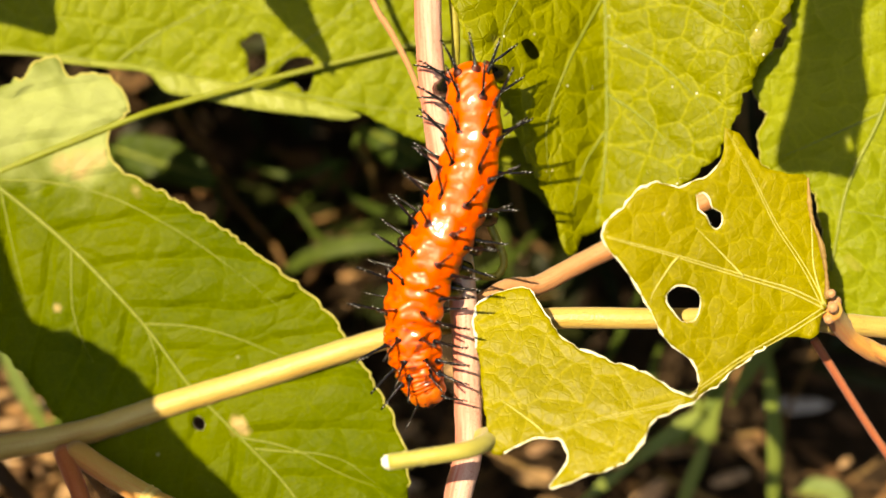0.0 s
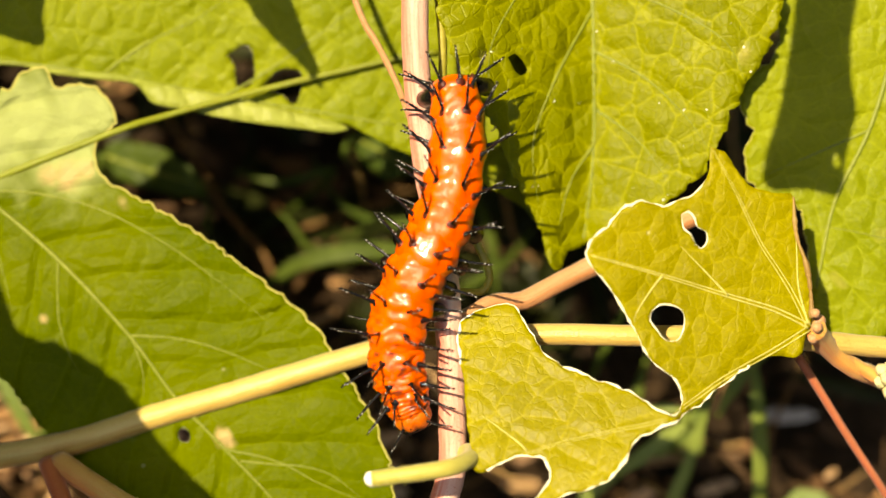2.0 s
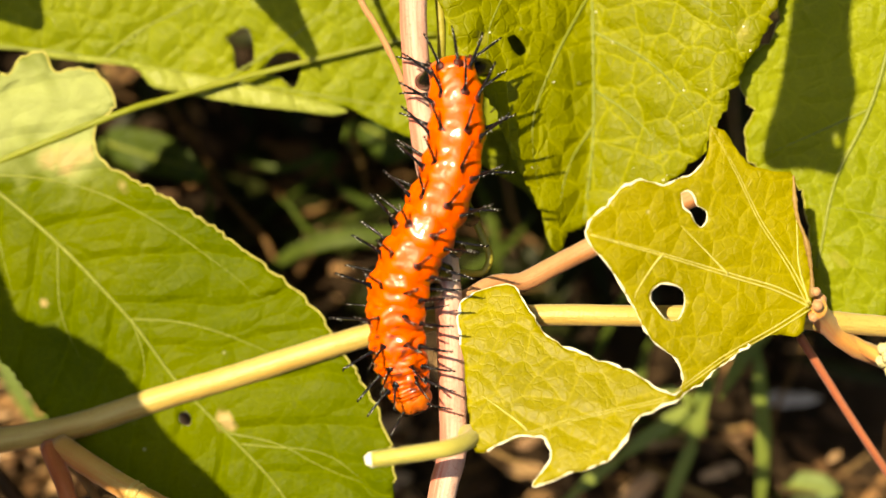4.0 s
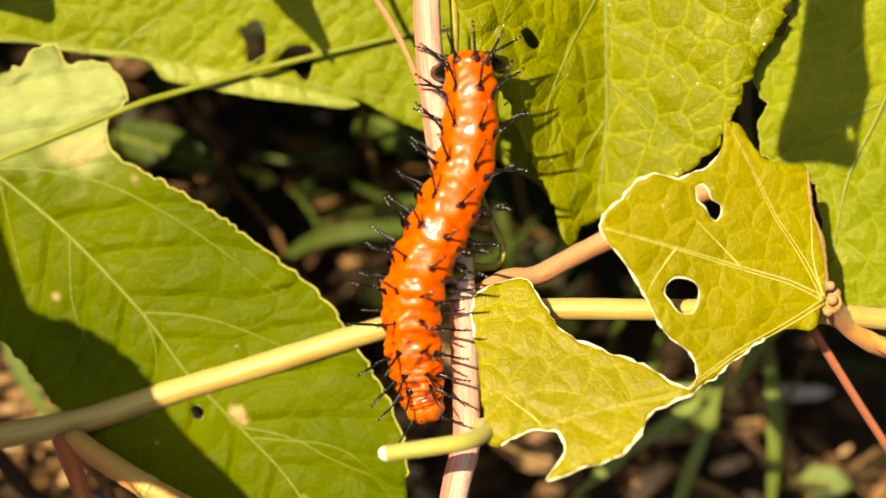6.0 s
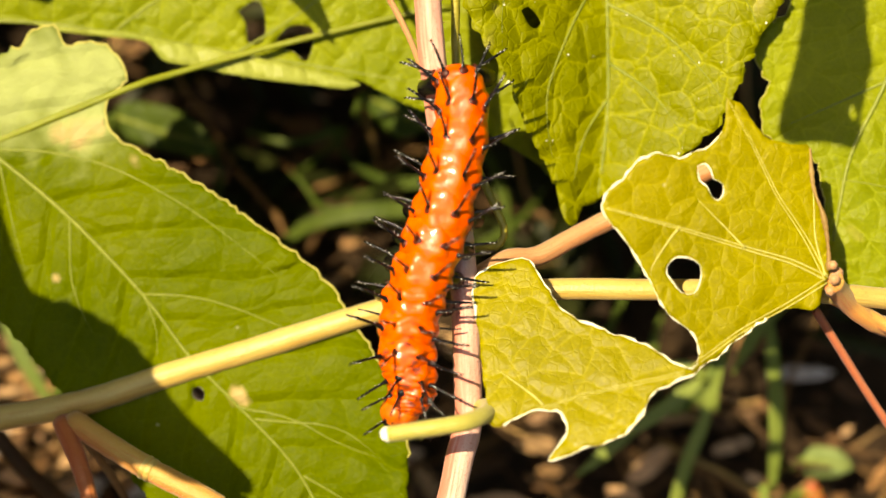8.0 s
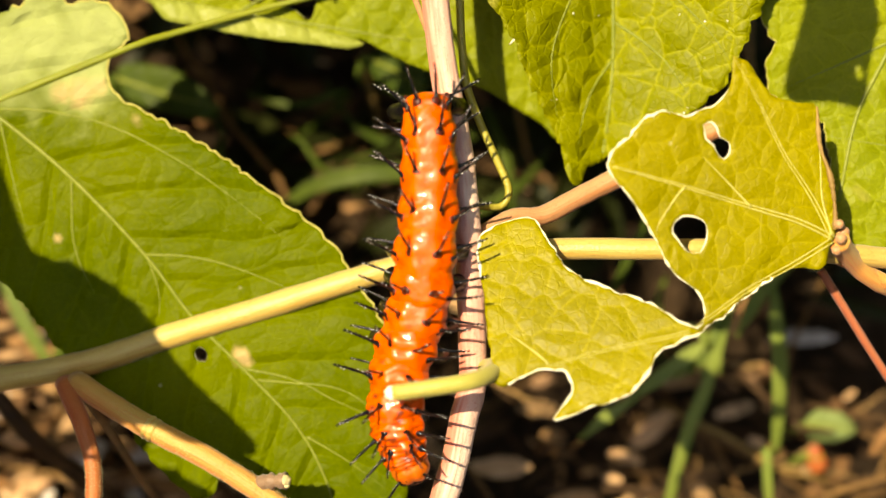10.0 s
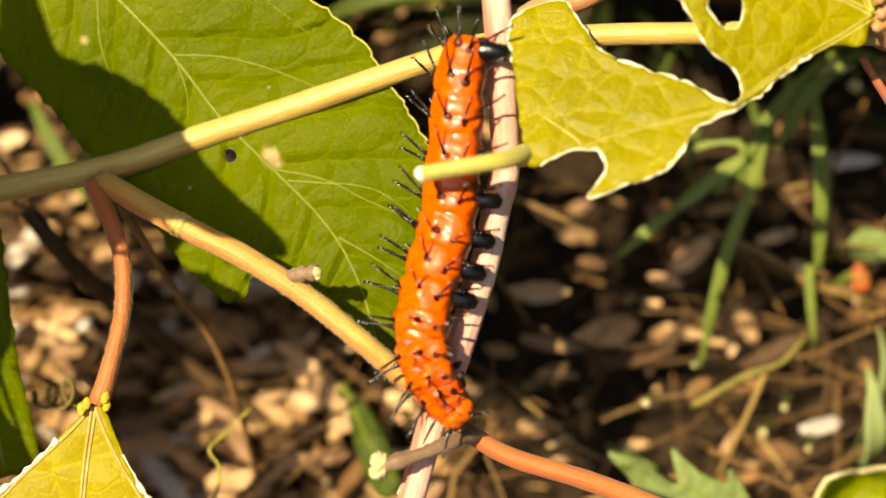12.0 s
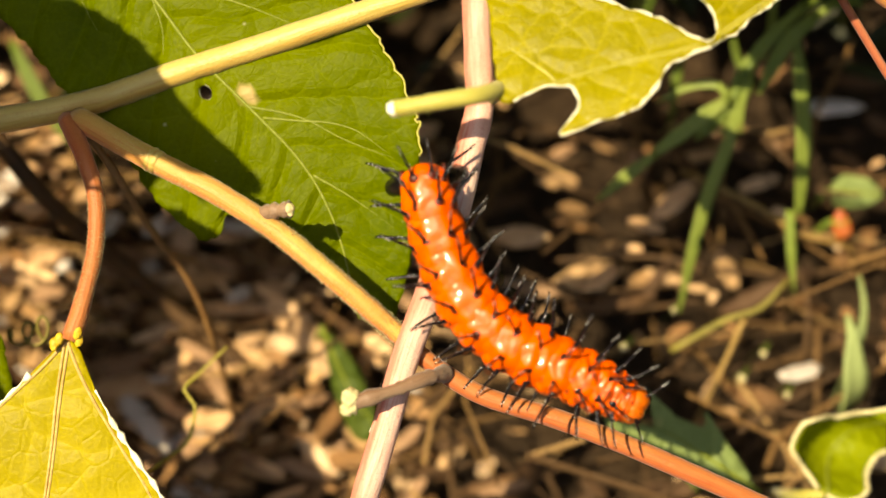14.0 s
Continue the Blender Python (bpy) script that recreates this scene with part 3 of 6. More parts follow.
def build_straw():
    """Dry stems and straws tangled over the mulch."""
    rng = random.Random(19)
    bm = bmesh.new()
    for _ in range(1100):
        x, y, z = rng.uniform(-0.12, 0.12), rng.uniform(-0.12, 0.07), 0.003 + 0.013 * rng.random() ** 1.5
        if y > -0.01 and rng.random() < 0.7:
            continue
        a = rng.gauss(0.0, 0.8)
        l = rng.uniform(0.008, 0.035)
        d = Vector((math.cos(a), math.sin(a), rng.uniform(-0.2, 0.2)))
        q = Vector((x, y, z))
        bend = Vector((rng.gauss(0, 0.2), rng.gauss(0, 0.2), rng.gauss(0, 0.1))) * l
        pts = [q - d * l * 0.5, q + bend * 0.5, q + d * l * 0.5]
        for p in pts:
            p.z = max(p.z, 0.002)
        r = rng.uniform(0.00015, 0.00045)
        tube(bm, pts, [r, r * 0.9, r * 0.5], 5)
    me = bpy.data.meshes.new("straw")
    bm.to_mesh(me)
    bm.free()
    me.materials.append(M_STRAW_MIX)
    tagged(new("straw", me), "tangled dry straws and stems over the mulch", "straw", kind="stuff")


build_straw()

# ================= the vine =================


def build_vine():
    stem_pts = [(-2.3, 54.9, -9), (-1.6, 32.1, -8), (-1.3, 23.3, -8), (0.0, 12.7, -8), (1.9, 3.4, -8), (3.0, -6.5, -8), (3.5, -15.2, -8), (3.7, -21.4, -8)] + [(2.9, -24.7, -8), (1.5, -31.4, -8), (-1.5, -41.2, -8), (-4.1, -48.5, -8), (-6.8, -58.4, -8), (-8.7, -64.9, -9), (-12.8, -80.9, -20), (-17.0, -96.0, -38)]
    low = stem_pts[-1]
    foot = at(low[0] - 5, low[1] - 12, low[2] - 20)
    foot.z = -0.004
    vine = thing("passion_vine", foot, "passion vine with pinkish stem and chewed yellow-green leaves", "vine")
    line = [at(*q) for q in smooth_line(stem_pts, 1.5)] + [foot]
    bm = bmesh.new()
    tube(bm, line, [0.0014, 0.0015, 0.00155, 0.0015, 0.0016], 20, wobble=0.05, ridge=0.015)
    part("stem", bm, M_STEM, vine, "pale pink ribbed vine stem")

    # the cut petiole that reaches across the stem
    bm = uvw_tube([(4.7, -19.9, -8), (5.8, -19.3, -5), (5.5, -19.5, -1), (3.5, -20.1, 1.6), (0.6, -20.6, 2.2), (-2.4, -21.1, 2), (-4.7, -21.5, 1.6)], [0.0011, 0.00095, 0.0009, 0.00085], 12, 0.6, wobble=0.05)
    stub = part("petiole", bm, M_PETIOLE, vine, "cut yellow-green downy petiole")
    tip = [(-4.8, -21.5, 1.6)][0]
    bm = bmesh.new()
    ball(bm, at(*tip), 0.00085, detail=2, lumps=0.3)
    part("cut_end", bm, M_CUT, stub, "white dried cut end")

    # yellow side branch that crosses behind the stem
    bm = uvw_tube([(-77.8, -25.6, -18.5), (-60.3, -24.4, -18.9), (-50.5, -22.8, -18.7), (-40.6, -20.8, -18.3), (-30.6, -17.4, -18.1), (-19.0, -13.7, -17.6), (-5.3, -9.2, -16.2), (3.0, -7.2, -11.5), (14.3, -6.6, -10), (24.2, -6.5, -9), (39.2, -6.4, -9), (50.3, -7.2, -11), (66.8, -8.4, -16)], [0.0016, 0.0015, 0.0014, 0.0012, 0.0012, 0.0012], 12, 1.2, wobble=0.05)
    part("branch", bm, M_BRANCH, vine, "yellow-green side branch, half in shade")

    # pink twig behind the chewed leaf
    bm = uvw_tube([(3.5, -5.6, -9.5), (5.4, -4.5, -10), (8.0, -3.2, -11), (11.2, -3.0, -12), (15.1, -1.0, -13), (19.6, 1.3, -14), (30.5, 6.9, -14), (35.1, 8.9, -14.5)], [0.0008, 0.0011, 0.00115, 0.0011, 0.001], 12, 1.0, wobble=0.06)
    part("twig", bm, M_BARK_PINK, vine, "pinkish brown twig")

    # lower branch with its nodes
    bm = uvw_tube([(-41.2, -22.8, -15.6), (-39.5, -23.4, -14), (-36.7, -24.8, -12.5), (-31.6, -27.3, -10.5), (-24.9, -30.5, -9.5), (-18.0, -34.7, -8.5), (-11.2, -40.1, -8), (-4.2, -46.3, -9), (-3.2, -47.4, -9.4)], [0.0014, 0.0013, 0.00125, 0.0012, 0.0012, 0.001], 12, 1.0, wobble=0.08)
    lower = part("branch", bm, M_TWIG, vine, "orange downy lower branch with nodes")
    bm = bmesh.new()
    q0, q1 = at(-32.2, -27.0, -10.7), at(-31.0, -27.6, -10.3)
    tube(bm, [q0.lerp(q1, f) for f in (0, 0.12, 0.3, 0.45, 0.6, 0.8, 1)], [0.0012, 0.00142, 0.00135, 0.00125, 0.00142, 0.00138, 0.0012], 14, wobble=0.15)
    part("node", bm, M_BRANCH, lower, "ringed pale node")
    bm = uvw_tube([(-19.8, -33.1, -9), (-18.6, -32.5, -8), (-16.5, -32.2, -7)], [0.0012, 0.00085, 0.0010, 0.0007, 0.0009], 10, 0.3, wobble=0.4, seed=3)
    part("bud_stub", bm, M_SNAG, lower, "broken brownish bud stub with pale tip")
    bm = bmesh.new()
    for q, r in zip([(-16.5, -32.1, -6.8), (-16.4, -32.6, -6.9), (-16.8, -31.9, -6.9)], (0.0006, 0.0004, 0.0004)):
        ball(bm, at(*q), r, (1, 1, 1), 2, 0.5)
    part("bud_tip", bm, M_KNUB, lower, "pale broken tip")
    bm = uvw_tube([(-3.8, -46.9, -9.4), (0.4, -50.1, -9.5), (4.7, -52.5, -9.5), (12.1, -54.7, -9.5), (19.6, -57.5, -10), (29.0, -61.6, -11), (42.1, -67.8, -14), (59.7, -76.9, -20)], [0.001, 0.0011, 0.0011, 0.001, 0.001], 12, 1.0, wobble=0.05)
    part("twig", bm, M_ROSE, vine, "orange-brown slender twig")
    bm = uvw_tube([(0.4, -49.9, -9), (-1.3, -49.9, -6), (-4.8, -51.0, -4), (-8.3, -52.0, -3), (-9.6, -52.4, -3)], [0.0010, 0.00075, 0.00085, 0.0007, 0.00085, 0.001], 12, 0.5, wobble=0.3, seed=8)
    snag = part("snag", bm, M_SNAG, vine, "brown dried cut petiole")
    bm = bmesh.new()
    ball(bm, at(-9.4, -52.2, -3), 0.00125, (0.8, 1.15, 1), 3, 0.45)
    ball(bm, at(-9.9, -53.0, -3.2), 0.0007, (1, 1, 1), 3, 0.5)
    ball(bm, at(-9.7, -51.4, -2.6), 0.0006, (1, 1, 1), 3, 0.5)
    part("cut_end", bm, M_KNUB, snag, "pale knobbly cut end")

    # petiole and golden leaf
    bm = uvw_tube([(-42.4, -22.8, -15.6), (-40.9, -24.9, -13), (-39.5, -27.0, -11), (-37.9, -31.3, -9.5), (-37.9, -36.8, -9), (-39.4, -43.0, -9), (-40.6, -46.7, -9)], [0.0012, 0.001, 0.0009, 0.0009, 0.0011], 12, 0.8, wobble=0.06)
    part("petiole", bm, M_ROSE, vine, "orange-brown petiole")
    return vine


vine = build_vine()


def plane(w0, du=0.0, dv=0.0, u0=0.0, v0=0.0):
    return lambda u, v: w0 + du * (u - u0) + dv * (v - v0)


def build_leaves():
    # broad leaf on the shaded side
    outline = [(-55.6, 19.5), (-51.6, 19.4), (-48.9, 20.1), (-47.3, 22.2), (-44.7, 22.7), (-43.3, 20.4), (-41.0, 20.9), (-38.0, 20.1), (-36.2, 16.8), (-38.3, 14.5), (-38.5, 12.1), (-37.2, 9.8), (-32.2, 7.3), (-25.5, 3.4), (-20.1, -0.5), (-15.5, -3.8), (-12.1, -7.0), (-8.7, -12.3), (-5.3, -17.5), (-3.3, -22.8)]
    outline += [(-3.2, -22.6), (-3.0, -30.0), (-3.9, -37.8), (-4.9, -42.4), (-6.4, -45.4), (-9.7, -43.6), (-13.0, -41.0), (-18.9, -36.4), (-22.8, -34.0), (-24.9, -33.3), (-25.6, -35.6), (-27.3, -36.4), (-29.9, -34.8), (-33.9, -31.0), (-36.1, -27.7), (-41.7, -22.0), (-47.5, -14.9), (-53.9, -7.9), (-61.6, 3.5), (-61.5, 16.2)]
    veins = [[(-55.4, 10.2), (-51.0, 7.3), (-42.6, 0.5), (-34.0, -8.2), (-28.5, -15.2), (-22.5, -21.1)] + [(-16.3, -27.5), (-12.4, -34.6), (-9.7, -45.0)],
             [(-34.0, -8.2), (-29.3, -8.3), (-24.6, -9.2), (-19.3, -11.1), (-14.0, -13.3)],
             [(-51.0, 8.3), (-45.4, 8.1), (-38.1, 6.5), (-30.1, 2.6), (-23.4, -1.9), (-18.1, -6.1)],
             [(-51.0, 7.3), (-49.6, 1.0), (-47.8, -5.6)],
             [(-22.5, -21.1), (-16.5, -22.3), (-11.2, -24.9), (-5.8, -26.8)],
             [(-34.0, -8.2), (-32.5, -11.3), (-32.2, -15.9)],
             [(-20.8, -22.4), (-16.3, -22.7), (-11.1, -23.3), (-6.6, -26.2)],
             [(-15.0, -28.8), (-10.4, -31.4), (-5.9, -34.6)],
             [(-42.6, 0.5), (-42.2, -7.5), (-39.8, -12.7)]]
    holes = [[(-28.0, -19.0), (-27.3, -18.7), (-26.6, -19.4), (-26.8, -20.3), (-27.6, -20.3), (-28.0, -19.7)]]
    b = Blade(outline, veins, plane(-17.9, 0.05, 0.0, -30, -18), holes, tooth=0.35, fold=-0.03, wave=0.35, seed=3,
              dry=[(*q, 7.5) for q in [(-41.5, 13.4), (-46.9, 17.0), (-50.5, 14.5), (-40.3, 17.7)]],
              burn=[(-41.5, 10.4, 1.9), (-43.9, 10.4, 1.3), (-39.6, 11.2, 1.2), (-39.2, 6.9, 0.5), (-35.4, 7.0, 0.55), (-22.8, -19.5, 0.9), (-22.0, -20.6, 0.6), (-44.0, -6.5, 0.45)])
    make_leaf(vine, b, M_LEAF, "large yellow-green leaf, half shaded, with faded tip", M_VEIN, (0.30, 0.12), (0.16, 0.04), rim=((0.03, 0.42),), rim_material=M_VEIN_PALE, rim_holes=True, rim_size=1.7)

    # chewed three-lobed leaf
    outline = [(30.5, 14.5), (32.6, 13.3), (34.2, 10.7), (36.9, 9.5), (39.9, 9.1), (40.3, 5.0), (41.3, 2.0), (42.0, -1.0), (42.2, -4.0), (41.6, -6.1), (40.7, -8.2), (38.0, -8.1), (35.3, -9.2), (32.3, -11.3), (29.3, -13.8), (26.1, -15.3), (22.8, -16.9), (21.6, -19.0), (19.2, -21.4), (15.6, -22.7), (11.9, -24.0), (13.8, -21.2), (13.2, -19.3), (10.8, -19.0), (8.1, -20.1), (6.1, -20.9), (5.3, -17.1), (4.7, -12.3), (4.0, -6.3), (5.2, -4.5), (7.9, -3.4), (10.0, -3.4), (11.5, -5.6), (13.6, -8.6), (17.3, -10.4), (21.5, -11.8), (25.1, -13.8), (26.9, -14.4), (28.0, -13.2), (27.2, -10.8), (24.5, -8.7), (22.6, -5.5), (20.2, -1.6), (17.2, 2.5), (19.8, 6.0), (22.5, 8.1), (25.5, 7.8), (28.8, 9.2), (30.3, 11.2)]
    veins = [[(41.9, -4.9), (38.9, -3.4), (32.8, -1.7), (25.6, 0.3), (17.7, 2.3)],
             [(41.9, -4.9), (39.4, -0.4), (36.4, 3.8), (33.3, 9.7), (30.8, 13.9)],
             [(41.9, -5.1), (37.7, -7.7), (32.3, -10.7), (26.9, -14.4), (21.0, -16.0), (13.8, -17.9), (6.3, -20.7)],
             [(41.8, -4.6), (40.6, -0.4), (40.3, 4.4), (39.9, 8.6)],
             [(25.6, 0.3), (23.2, -2.5), (22.6, -4.9)],
             [(32.8, -1.7), (29.2, 1.8), (27.3, 3.6)],
             [(11.4, -18.5), (9.5, -16.8), (6.5, -15.0)]]
    holes = [[(27.4, 6.9), (28.2, 7.2), (28.9, 6.5), (29.2, 5.6), (30.2, 5.1), (30.3, 4.0), (29.7, 3.3), (29.0, 3.8), (28.5, 4.8), (27.7, 5.4)],
             [(24.4, -3.6), (25.3, -2.8), (26.9, -2.9), (27.9, -3.6), (28.0, -5.1), (27.3, -6.6), (25.9, -6.5), (25.0, -5.4), (24.3, -4.5)]]
    def chewed_depth(u, v):
        k = min(1.0, max(0.0, (v + 7.0 + (u - 20.0)) / 3.0 + 0.5))
        k = k * k * (3 - 2 * k)
        upper = -0.5 - 0.17 * (u - 16.7)
        lower = -0.3 + 0.15 * (u - 6.0) - 0.42 * (v + 20.6)
        return lower + (upper - lower) * k

    b = Blade(outline, veins, chewed_depth, holes, tooth=0.22, grid=0.6, fold=0.0, wave=0.8, quilt=0.2, seed=8, mains=0)
    make_leaf(vine, b, M_LEAF_CHEWED, "chewed yellow-green leaf with holes and whitened margins", M_VEIN_PALE, (0.22, 0.08), (0.16, 0.03),
              rim=((0.22, 0.47), (0.55, 0.98)), rim_holes=True, rim_size=1.55, doubled=3)
    edge = smooth_line([(39.9, 9.1), (40.3, 5.0), (41.4, 2.0), (42.0, -1.0), (42.2, -4.0)], 0.5)
    bm = uvw_tube([(q[0], q[1], h) for q, h in zip(edge, b.height(edge))], [0.0001, 0.0003, 0.00015, 0.00035, 0.0002, 0.0004], 7, 0.5, wobble=0.5)
    part("dried_margin", bm, M_STRAW, vine, "brown dried leaf edge")
    bm = uvw_tube([(42.6, -5.1, -5), (43.6, -6.0, -7), (45.7, -7.8, -10), (48.8, -9.8, -12), (53.8, -11.8, -16), (68.4, -20.1, -30)], [0.0012, 0.0011, 0.0009, 0.0009], 10, 0.8, wobble=0.1)
    part("petiole", bm, M_TWIG, vine, "brown leaf stalk with swollen glands")

    # broad leaf behind the stem top
    outline = [(-1.4, 42.5), (0.8, 29.1), (3.8, 22.1), (6.1, 18.8), (7.9, 15.6), (10.6, 10.0), (13.1, 5.5), (14.6, 1.0), (15.7, 0.7), (17.3, 3.0), (21.8, 4.4), (26.0, 7.0), (29.1, 9.6), (31.9, 12.3), (33.2, 15.5), (35.1, 20.0)] + [(38.0, 25.2), (39.6, 29.1), (39.8, 35.7), (37.1, 43.5), (27.2, 51.9), (14.0, 51.7)]
    veins = [[(18.3, 49.8), (18.8, 36.7), (19.3, 23.6), (19.5, 13.8), (18.6, 3.9)],
             [(18.9, 30.8), (14.8, 22.8), (12.2, 15.0), (13.0, 7.8)],
             [(19.1, 26.2), (24.9, 23.0), (29.5, 18.5), (32.2, 14.6)],
             [(19.2, 19.6), (24.3, 15.8), (27.7, 11.3)],
             [(18.9, 34.1), (26.1, 31.5), (33.4, 27.1), (36.0, 22.5)],
             [(19.4, 15.1), (16.6, 10.4), (15.6, 5.2)],
             [(18.8, 40.0), (11.7, 33.9), (7.2, 26.0), (6.9, 20.1)]]
    holes = [[(9.0, 24.4), (9.8, 24.9), (10.8, 24.1), (11.3, 23.1), (10.6, 22.5), (9.8, 23.0)]]
    b = Blade(outline, veins, lambda u, v: -19.2 + 0.03 * (u - 15) + 0.02 * (v - 10) + 0.28 * max(0.0, 18.3 - u), holes, tooth=0.5, fold=0.36, seed=11)
    broad = make_leaf(vine, b, M_LEAF_YELLOW, "broad sunlit yellow-green leaf with toothed edge", M_VEIN, (0.3, 0.2), (0.2, 0.03))
    rng = random.Random(6)
    specks = [b.flat[rng.randrange(len(b.flat))] for _ in range(46)]
    lint = bmesh.new()
    for q, h in zip(specks, b.height(specks)):
        ball(lint, at(q[0], q[1], h + 0.05), 0.00005 + 0.0001 * rng.random() ** 2, (1, 1, 1), 1)
    tagged(part("lint", lint, M_CUT, broad, "tiny white specks on the leaf"), kind="stuff")
    curl = uvw_tube([(8.0, 19.1, -14), (8.4, 18.1, -13.6), (7.9, 16.7, -13.6), (7.4, 16.2, -14)], [0.00006, 0.00016, 0.0001], 6, 0.4)
    part("dried_margin", curl, M_RIM, broad, "pale curled scrap of dried leaf edge")

    # leaf further back
    outline = [(35.6, 40.0), (39.6, 32.9), (40.4, 26.4), (36.8, 23.1), (36.2, 19.8), (37.5, 17.2), (36.9, 13.3), (39.2, 9.4), (43.2, 8.2), (44.6, -0.9), (45.6, -6.1), (51.1, -7.0), (58.9, -2.0), (64.0, 11.1), (61.2, 30.6), (50.6, 40.9)]
    veins = [[(55.9, 37.1), (53.4, 26.6), (50.9, 17.4), (47.1, 8.9), (45.2, -0.9)],
             [(50.9, 17.4), (45.1, 14.7), (39.2, 12.0)],
             [(60.2, 3.2), (51.0, 5.4), (43.8, 6.5)]]
    b = Blade(outline, veins, plane(-16, 0.05, 0.0, 45, 10), [], tooth=0.5, fold=-0.05, seed=13)
    make_leaf(vine, b, M_LEAF_TOP, "yellow-green leaf, partly shaded by the one before it", M_VEIN, (0.4, 0.2), (0.22, 0.04), rim=((0.1, 0.35),), rim_material=M_VEIN_PALE)

    # folded leaf at the top, torn along its lower edge
    outline = [(-61.0, 34.1), (-60.8, 24.6), (-52.7, 23.7), (-48.6, 23.5), (-45.3, 22.7), (-42.6, 22.7), (-39.2, 22.1), (-35.1, 21.6), (-33.0, 19.5), (-30.3, 18.9), (-25.6, 18.0), (-20.2, 17.2), (-14.7, 16.7), (-11.2, 16.3), (-10.3, 17.3), (-8.3, 16.8), (-5.2, 15.2), (-2.2, 14.0)] + [(3.8, 12.2), (7.8, 10.1), (11.9, 7.7), (13.9, 6.1), (18.5, 9.2), (19.6, 22.6), (7.4, 35.7)] + [(-12.5, 48.5), (-32.9, 49.5), (-49.7, 43.8)]
    veins = [[(-60.8, 23.8), (-48.7, 23.7), (-35.8, 22.2), (-24.3, 20.4), (-12.1, 18.6), (-3.9, 17.4)],
             [(-39.2, 22.4), (-33.8, 26.4), (-27.1, 29.9), (-21.1, 34.7)],
             [(-24.3, 20.4), (-17.6, 24.6), (-9.5, 30.8), (-4.2, 36.4)]]
    holes = [[(-24.0, 25.3), (-22.0, 26.6), (-21.0, 25.6), (-20.8, 22.5), (-21.9, 21.4), (-22.9, 21.8), (-23.1, 23.8)],
             [(-20.1, 21.2), (-17.9, 23.6), (-15.2, 23.4), (-15.3, 20.6), (-16.1, 19.5), (-17.5, 20.7)]]
    b = Blade(outline, veins, plane(-24, 0.0, 0.05, -20, 20), holes, tooth=0.3, fold=0.06, seed=17)
    folded = make_leaf(vine, b, M_LEAF_TOP, "folded yellow-green leaf torn along its edge", M_VEIN, (0.3, 0.15), (0.2, 0.03), rim_holes=True, rim_size=0.35)
    flap = [(-48.4, 23.5), (-42.4, 23.0), (-37.0, 22.7), (-32.2, 21.7), (-24.1, 20.3), (-17.4, 18.9), (-12.0, 17.7), (-9.3, 16.8), (-11.2, 16.2), (-14.7, 16.6), (-20.1, 17.1), (-25.4, 17.9), (-30.2, 18.8), (-32.9, 19.4), (-34.8, 21.5), (-39.0, 22.0), (-45.0, 22.6)]
    b = Blade(flap, [[flap[0], flap[3], flap[6]]], plane(-22.6, 0.0, -0.1, -20, 18), [], tooth=0.12, wave=0.3, seed=18)
    part("folded_edge", b.mesh(), M_LEAF_PALE, folded, "paler underside of the folded leaf edge")

    # golden leaf low down
    outline = [(-41.1, -46.7), (-39.7, -47.9), (-37.9, -52.2), (-35.4, -56.6), (-32.9, -60.3), (-30.4, -64.1), (-27.3, -71.5), (-28.0, -81.0), (-36.2, -90.8), (-52.6, -92.4), (-62.6, -78.5), (-61.1, -65.8), (-54.8, -59.4), (-48.5, -54.0), (-44.7, -50.2), (-42.2, -47.6)]
    veins = [[(-41.1, -47.0), (-41.9, -52.9), (-42.9, -62.3), (-44.9, -75.0), (-46.9, -87.8)],
             [(-41.1, -47.0), (-39.1, -51.6), (-35.1, -58.4), (-31.1, -65.3), (-29.2, -74.7)],
             [(-41.1, -47.0), (-44.7, -50.8), (-48.5, -54.3), (-54.8, -61.3), (-59.3, -69.5)]]
    b = Blade(outline, veins, plane(-9, 0.0, -0.05, -42, -46), [], tooth=0.1, fold=0.0, wave=1.0, seed=19)
    b.mains = 0
    make_leaf(vine, b, M_LEAF_GOLD, "golden yellow leaf with whitened edges", M_VEIN_TAN, (0.36, 0.22), (0.24, 0.12), rim=((0.05, 0.3), (0.72, 0.96)), rim_size=3.4, doubled=1)

    # shaded leaf at the side
    outline = [(-66.2, -22.8), (-57.9, -22.2), (-54.0, -25.4), (-52.8, -32.4), (-51.7, -41.4), (-49.8, -50.4), (-49.4, -55.0), (-53.1, -56.3), (-58.4, -58.3), (-67.6, -60.3)]
    veins = [[(-57.8, -20.9), (-56.1, -32.4), (-54.9, -45.3), (-53.1, -55.0)]]
    b = Blade(outline, veins, plane(-16), [], tooth=0.3, fold=-0.1, seed=23)
    make_leaf(vine, b, M_LEAF, "green leaf mostly in shade", M_VEIN, (0.4, 0.2))


build_leaves()

# ================= more of the vine =================
SHIFT = (-0.42, 0.30, 1.0)


def sunward(points, w, d):
    """The same outline, moved d millimetres out along the way to the sun."""
    return [(u + SHIFT[0] * d, v + SHIFT[1] * d) for u, v in points], w + d


